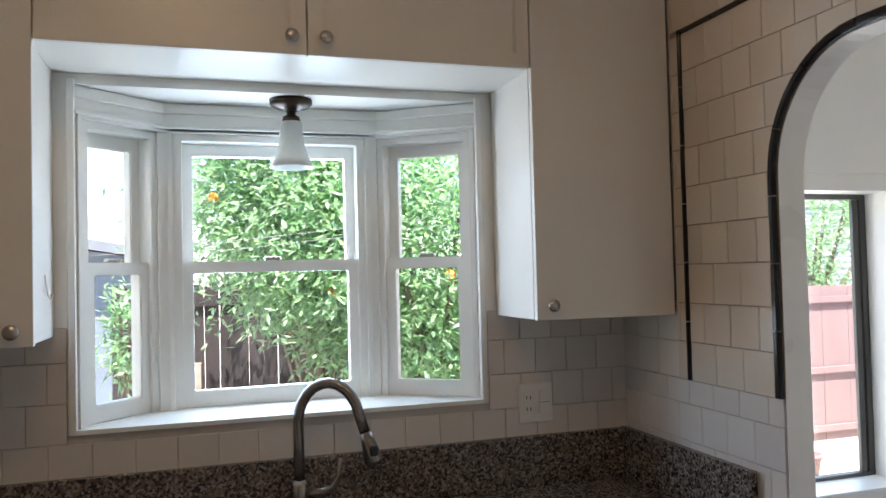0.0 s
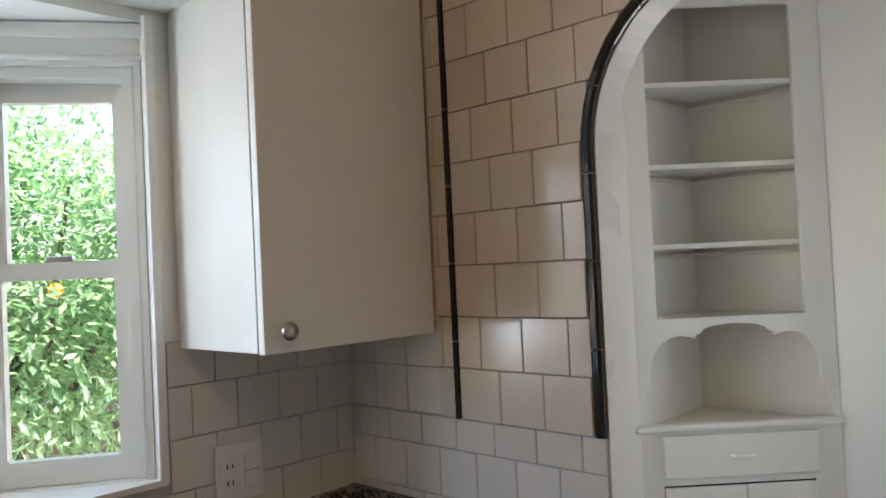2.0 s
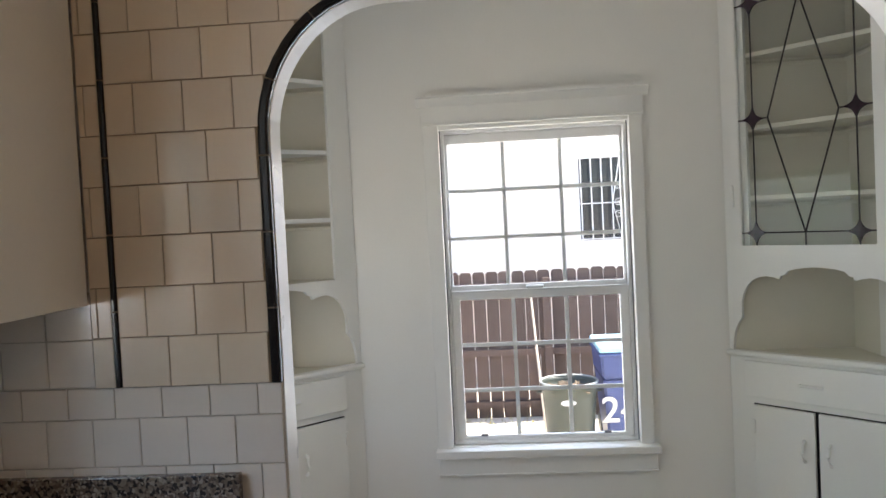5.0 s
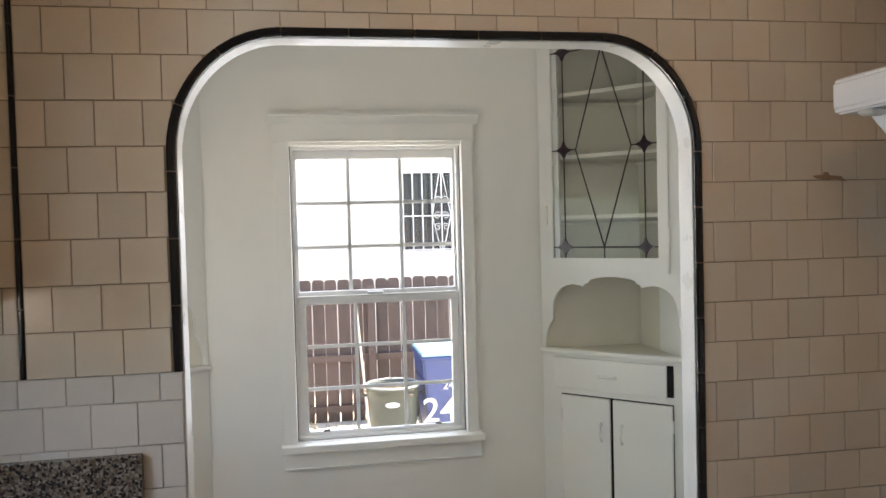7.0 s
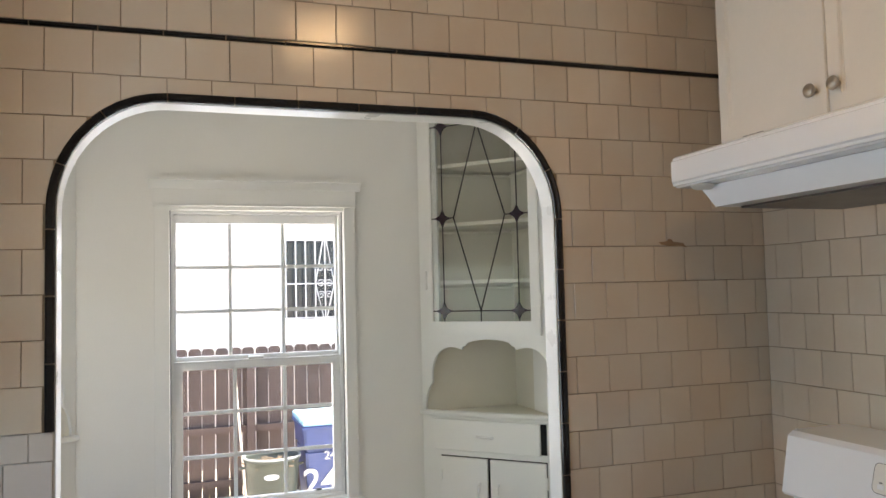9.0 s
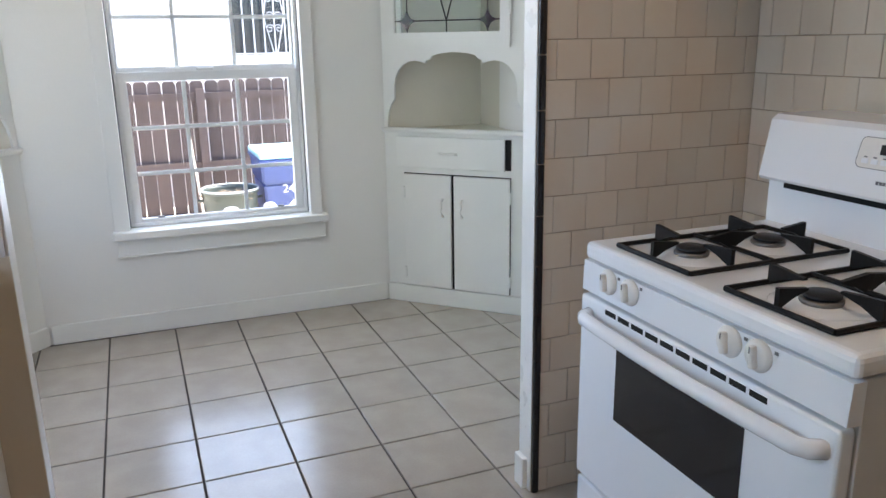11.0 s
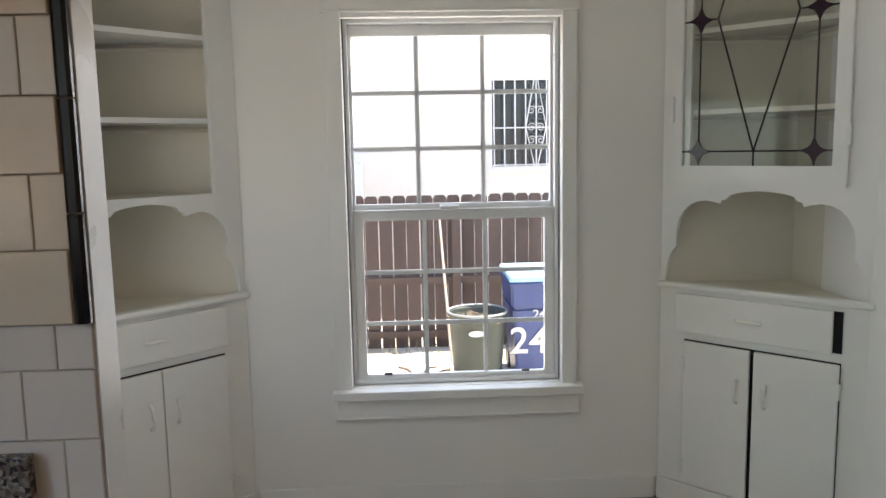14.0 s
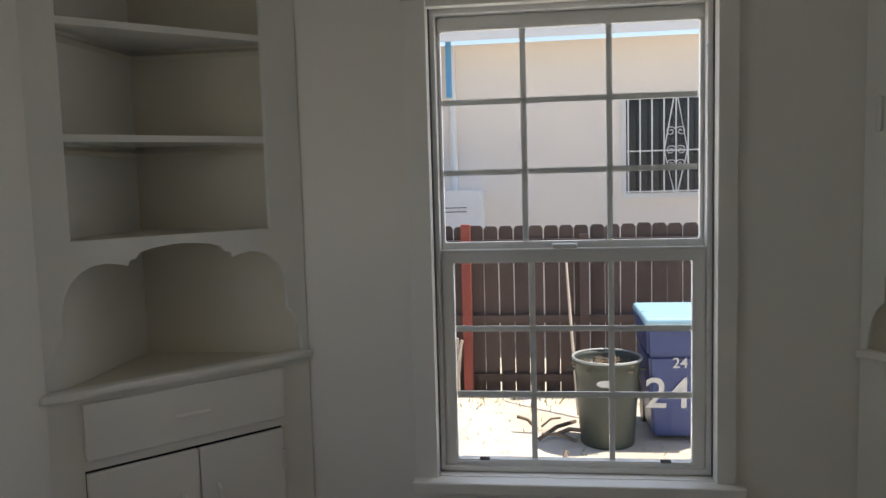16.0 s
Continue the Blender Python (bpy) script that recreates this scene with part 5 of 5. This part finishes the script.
# ---- tiles, last ----


def tile_mesh(poly, depth0, depth1, axes, chamfer, mat):
    """A glazed tile from a convex or cut outline, its face slightly smaller than its foot."""
    n = len(poly)
    cx, cy = sum(p[0] for p in poly) / n, sum(p[1] for p in poly) / n
    w = max(p[0] for p in poly) - min(p[0] for p in poly)
    h = max(p[1] for p in poly) - min(p[1] for p in poly)
    kx, ky = max(0.3, 1 - 2 * chamfer / max(w, 0.004)), max(0.3, 1 - 2 * chamfer / max(h, 0.004))
    inner = [(cx + (a - cx) * kx, cy + (b2 - cy) * ky) for a, b2 in poly]
    near = depth1 - (0.0012 if depth1 > depth0 else -0.0012)
    order = {"xz": lambda a, b2, d2: (a, d2, b2), "yz": lambda a, b2, d2: (d2, a, b2), "xy": lambda a, b2, d2: (a, b2, d2)}[axes]
    verts = [order(a, b2, depth0) for a, b2 in poly] + [order(a, b2, near) for a, b2 in poly] + [order(a, b2, depth1) for a, b2 in inner]
    faces = []
    for lv2 in (0, 1):
        for i in range(n):
            j = (i + 1) % n
            faces.append((lv2 * n + i, lv2 * n + j, (lv2 + 1) * n + j, (lv2 + 1) * n + i))
    for a, b2, c in tessellate_polygon([[Vector((p[0], p[1], 0)) for p in inner]]):
        faces.append((2 * n + a, 2 * n + b2, 2 * n + c))
    me = bpy.data.meshes.new("tile")
    me.from_pydata(verts, [], faces)
    me.materials.append(mat)
    b3 = bmesh.new()
    b3.from_mesh(me)
    bmesh.ops.recalc_face_normals(b3, faces=b3.faces)
    b3.to_mesh(me)
    b3.free()
    return me


SHARED = {}
P, J = 0.1062, 0.001


def rect_tile(parent, axes, a0, b0, a1, b1, place, rise, mat, name="tile", chamfer=0.0012):
    """A rectangular tile; alike ones share their mesh."""
    w, h = round(a1 - a0, 4), round(b1 - b0, 4)
    if w < 0.006 or h < 0.006:
        return None
    key = (axes, w, h, rise, mat.name)
    if key not in SHARED:
        SHARED[key] = tile_mesh([(J, J), (w - J, J), (w - J, h - J), (J, h - J)], 0.0, rise, axes, chamfer, mat)
    ob = part(name, SHARED[key], None, parent)
    jit = rng.uniform(-0.0004, 0.0004)
    ob.location = {"yz": (place + jit, a0, b0), "xz": (a0, place + jit, b0), "xy": (a0, b0, place + jit)}[axes]
    tip = 0.006
    if axes == "yz":
        ob.rotation_euler = (0, rng.uniform(-tip, tip), rng.uniform(-tip, tip))
    elif axes == "xz":
        ob.rotation_euler = (rng.uniform(-tip, tip), 0, rng.uniform(-tip, tip))
    return ob


# grout beds
OLD, BED = WX - 0.008, WX + 0.0005
INS = 0.021
out2 = [(RY - 0.003, 0.0), (AR - 0.004, 0.0)] + arch_outline(0.004) + [(AL + 0.004, 1.246), (2.519, 1.246), (2.519, TOP), (RY - 0.003, TOP)]
part("grout_bed", prism(out2, WX - 0.0035, WX + 0.0074, "yz"), tile_grout, wall_arch)
part("grout_bed", box(WX + 0.003, AL, 0.91, WX + 0.0074, SY + 0.003, 1.2455), pale_grout, wall_arch)
part("grout_bed", box(WX + 0.003, 2.52, 1.247, WX + 0.0074, SY + 0.003, 1.45), pale_grout, wall_arch)
part("lower_paint", box(WX + 0.0, AL - 0.0, 0.0, WX + 0.0074, 2.6, 0.909), shaded_cream_paint, wall_arch, "cream painted plaster below the tiles, darkened to tan for shade")
part("grout_bed", box(-0.75, SY + 0.0005, 0.91, BX0 - 0.02, SY + 0.0038, 1.44), pale_grout, wall_sink)
part("grout_bed", box(BX1 + 0.02, SY + 0.0005, 0.91, WX + 0.003, SY + 0.0038, 1.44), pale_grout, wall_sink)
part("grout_bed", box(BX0 - 0.02, SY + 0.0005, 0.91, BX1 + 0.02, SY + 0.0038, BZ0 - 0.014), pale_grout, wall_sink)
part("grout_bed", box(-0.9, RY - 0.0038, 0.0, WX - 0.004, RY - 0.0005, TOP), tile_grout, wall_range)

LZ0, LZ1 = 2.2, 2.214     # horizontal black liner
VL0, VL1 = 2.46, 2.473    # vertical black liner


def arch_tile(y0, z0, y1, z1):
    """One old tile of the arch wall, cut where it meets the arch or its liner."""
    ys = sorted(set([y0, y1] + [y0 + (y1 - y0) * k / 8 for k in range(9)] + [v for v in (AR - INS, AL + INS) if y0 < v < y1]))
    pieces, run = [], []
    for i, y in enumerate(ys):
        for yy in ((y - 1e-4, y + 1e-4) if y in (AR - INS, AL + INS) else (y,)):
            lo = max(z0, arch_top(yy, INS))
            if lo < z1 - 0.004:
                run.append((yy, lo))
            elif run:
                pieces.append(run)
                run = []
    if run:
        pieces.append(run)
    for run in pieces:
        if run[-1][0] - run[0][0] < 0.006:
            continue
        if len(run) == len(ys) and all(lo == z0 for _, lo in run):
            rect_tile(wall_arch, "yz", y0, z0, y1, z1, WX - 0.0035, OLD - (WX - 0.0035), wall_tile)
            continue
        if all(abs(lo - z0) < 1e-6 for _, lo in run):
            rect_tile(wall_arch, "yz", run[0][0], z0, run[-1][0], z1, WX - 0.0035, OLD - (WX - 0.0035), wall_tile)
            continue
        keep = [run[0]] + [q for a, q, b2 in zip(run, run[1:], run[2:]) if abs((q[1] - a[1]) - (b2[1] - q[1])) > 1e-5 or q[1] != z0] + [run[-1]]
        poly = [(a + (J if i == 0 else -J if i == len(keep) - 1 else 0), b2 + J) for i, (a, b2) in enumerate(keep)]
        poly += [(keep[-1][0] - J, z1 - J), (keep[0][0] + J, z1 - J)]
        part("tile", tile_mesh(poly, WX - 0.0035, OLD, "yz", 0.001, wall_tile), None, wall_arch)


def rows_below_and_above():
    out = []
    z = 1.246
    while z > 0.01:
        out.append((max(0.0, z - P), z))
        z -= P
    out.reverse()
    for k in range(9):
        out.append((1.246 + k * (LZ0 - 1.246) / 9, 1.246 + (k + 1) * (LZ0 - 1.246) / 9))
    z = LZ1
    while z < TOP - 0.01:
        out.append((z, min(TOP, z + P)))
        z += P
    return out


ROWS = rows_below_and_above()
base = next(i for i, (a, b2) in enumerate(ROWS) if abs(a - 1.246) < 1e-6)
for i, (z0, z1) in enumerate(ROWS):
    odd = (i - base) % 2
    y = VL0 + 12 * P - (0.58 * P if odd else 0)
    while y > RY:
        y1, y0 = min(y, 2.519), max(RY, y - P)
        y -= P
        if y1 - y0 < 0.008:
            continue
        spans = [(y0, y1)]
        if z1 <= LZ0 + 0.001:
            if y0 < VL1 and y1 > VL0:
                spans = [(y0, min(y1, VL0)), (max(y0, VL1), y1)]
        for a, b2 in spans:
            if b2 - a < 0.008:
                continue
            if z0 < 1.245 and b2 > 1.5:
                continue
            if z0 < 1.245 and a > AR - INS:
                continue
            arch_tile(a, z0, b2, z1)

# newer white tiles under the old block and over the worktop
NEW = [(0.909, 0.972), (0.972, 1.0755), (1.0755, 1.179), (1.179, 1.2455)]
for i, (z0, z1) in enumerate(NEW):
    y = AL + 0.004 + (0.0 if i % 2 == 0 else -0.052)
    while y < SY:
        a, b2 = max(y, AL + 0.003), min(y + 0.1035, SY - 0.001)
        y += 0.1035
        if z1 < 1.04 and a > 2.23:
            continue
        if b2 - a > 0.008:
            rect_tile(wall_arch, "yz", a, z0, b2, z1, WX + 0.003, -0.005, white_tile)
y = 2.521
while y < SY:
    for z0, z1 in ((1.2475, 1.349), (1.349, 1.44)):
        rect_tile(wall_arch, "yz", y, z0, min(y + 0.1035, SY - 0.001), z1, WX + 0.003, -0.005, white_tile)
    y += 0.1035
SROWS = [(1.04, 1.1435), (1.1435, 1.247), (1.247, 1.3505), (1.3505, 1.44)]
for i, (z0, z1) in enumerate(SROWS):
    x = WX - 0.001 - (0.05 if i % 2 else 0)
    first = True
    while x > -0.75:
        a, b2 = x - 0.1035, x
        if first and i % 2:
            rect_tile(wall_sink, "xz", x, z0, WX - 0.002, z1, SY + 0.0005, -0.005, white_tile)
        first = False
        x -= 0.1035
        zt = z1
        if b2 > BX0 - 0.009 and a < BX1 + 0.009:
            if z0 >= BZ0 - 0.04:
                if b2 > BX1 + 0.009:
                    a = BX1 + 0.01
                elif a < BX0 - 0.009:
                    b2 = BX0 - 0.01
                else:
                    continue
            else:
                zt = min(z1, BZ0 - 0.013)
        if b2 - a > 0.01:
            rect_tile(wall_sink, "xz", a, z0, b2, zt, SY + 0.0005, -0.005, white_tile)

# range wall tiles
for i, (z0, z1) in enumerate(ROWS):
    if z1 < 0.55 or z0 > 2.3:
        continue
    x = WX - 0.009 - (0.05 if (i - base) % 2 else 0)
    if (i - base) % 2:
        rect_tile(wall_range, "xz", x, z0, WX - 0.009, z1, RY - 0.0005, 0.0045, wall_tile)
    while x > 0.2:
        rect_tile(wall_range, "xz", x - P, z0, x, z1, RY - 0.0005, 0.0045, wall_tile)
        x -= P

# black liner tiles
liner = thing("tile_liner", "glossy black pencil tile border around arch and wall", "trim", kind="structure")


def liner_strip(points, width, length):
    """Black pencil tiles along a line of (y, z); each one a piece."""
    pts = [Vector(p) for p in points]
    cum = [0.0]
    for a, b2 in zip(pts, pts[1:]):
        cum.append(cum[-1] + (b2 - a).length)

    def at(s):
        for k in range(len(pts) - 1):
            if cum[k + 1] >= s or k == len(pts) - 2:
                f = (s - cum[k]) / max(1e-6, cum[k + 1] - cum[k])
                return pts[k].lerp(pts[k + 1], f), (pts[k + 1] - pts[k]).normalized()
    n = max(1, round(cum[-1] / length))
    for k in range(n):
        s0, s1 = cum[-1] * k / n + 0.0016, cum[-1] * (k + 1) / n - 0.0016
        m = bmesh.new()
        rings = []
        for q in range(5):
            p, t = at(s0 + (s1 - s0) * q / 4)
            nx = Vector((-t.y, t.x))
            prof = [(-width / 2, -0.004), (-width / 2, 0.003), (-width / 4, 0.0065), (width / 4, 0.0065), (width / 2, 0.003), (width / 2, -0.004)]
            rings.append([m.verts.new((OLD - h, (p + nx * o).x, (p + nx * o).y)) for o, h in prof])
        for a, b2 in zip(rings, rings[1:]):
            for i in range(6):
                m.faces.new((a[i], a[(i + 1) % 6], b2[(i + 1) % 6], b2[i]))
        m.faces.new(rings[0][::-1])
        m.faces.new(rings[-1])
        part("pencil_tile", m, black_tile, liner)


al = arch_outline(INS / 2, 14)
liner_strip([(AR - INS / 2, 0.0)] + al[:15], INS, 0.15)
liner_strip(al[14:16], INS, 0.15)
liner_strip(al[15:] + [(AL + INS / 2, 1.246)], INS, 0.15)
liner_strip([(VL0 + 0.0065, 1.246), (VL0 + 0.0065, LZ1)], 0.011, 0.15)
liner_strip([(VL1, LZ0 + 0.007), (RY + 0.002, LZ0 + 0.007)], 0.011, 0.15)

# floor tiles
FX, FP = 0.2975, 0.298
GX, GY = 3.189, 1.754
TURNED = pose(GX, GY, 0, 0, 0, 0.3)     # the tiles lie slightly askew
nx0, nx1 = int((-1.75 - GX) / FX) - 1, int((3.8 - GX) / FX) + 2
for i in range(nx0, nx1):
    for j in range(-7, 5):
        x0, y0 = GX + i * FX, GY + j * FP
        x1, y1 = x0 + FX, y0 + FP
        x0, x1, y0, y1 = max(x0, -1.75), min(x1, 3.8), max(y0, 0.08), min(y1, 2.86)
        if x1 - x0 < 0.02 or y1 - y0 < 0.02:
            continue
        key = ("floor", round(x1 - x0, 4), round(y1 - y0, 4))
        if key not in SHARED:
            w, h, g2 = x1 - x0, y1 - y0, 0.0036
            SHARED[key] = tile_mesh([(g2, g2), (w - g2, g2), (w - g2, h - g2), (g2, h - g2)], -0.008, 0.0, "xy", 0.002, floor_tile)
        ob = part("tile", SHARED[key], None, floor_ob)
        ob.matrix_local = TURNED @ pose(x0 - GX, y0 - GY, rng.uniform(-0.0004, 0.0004))
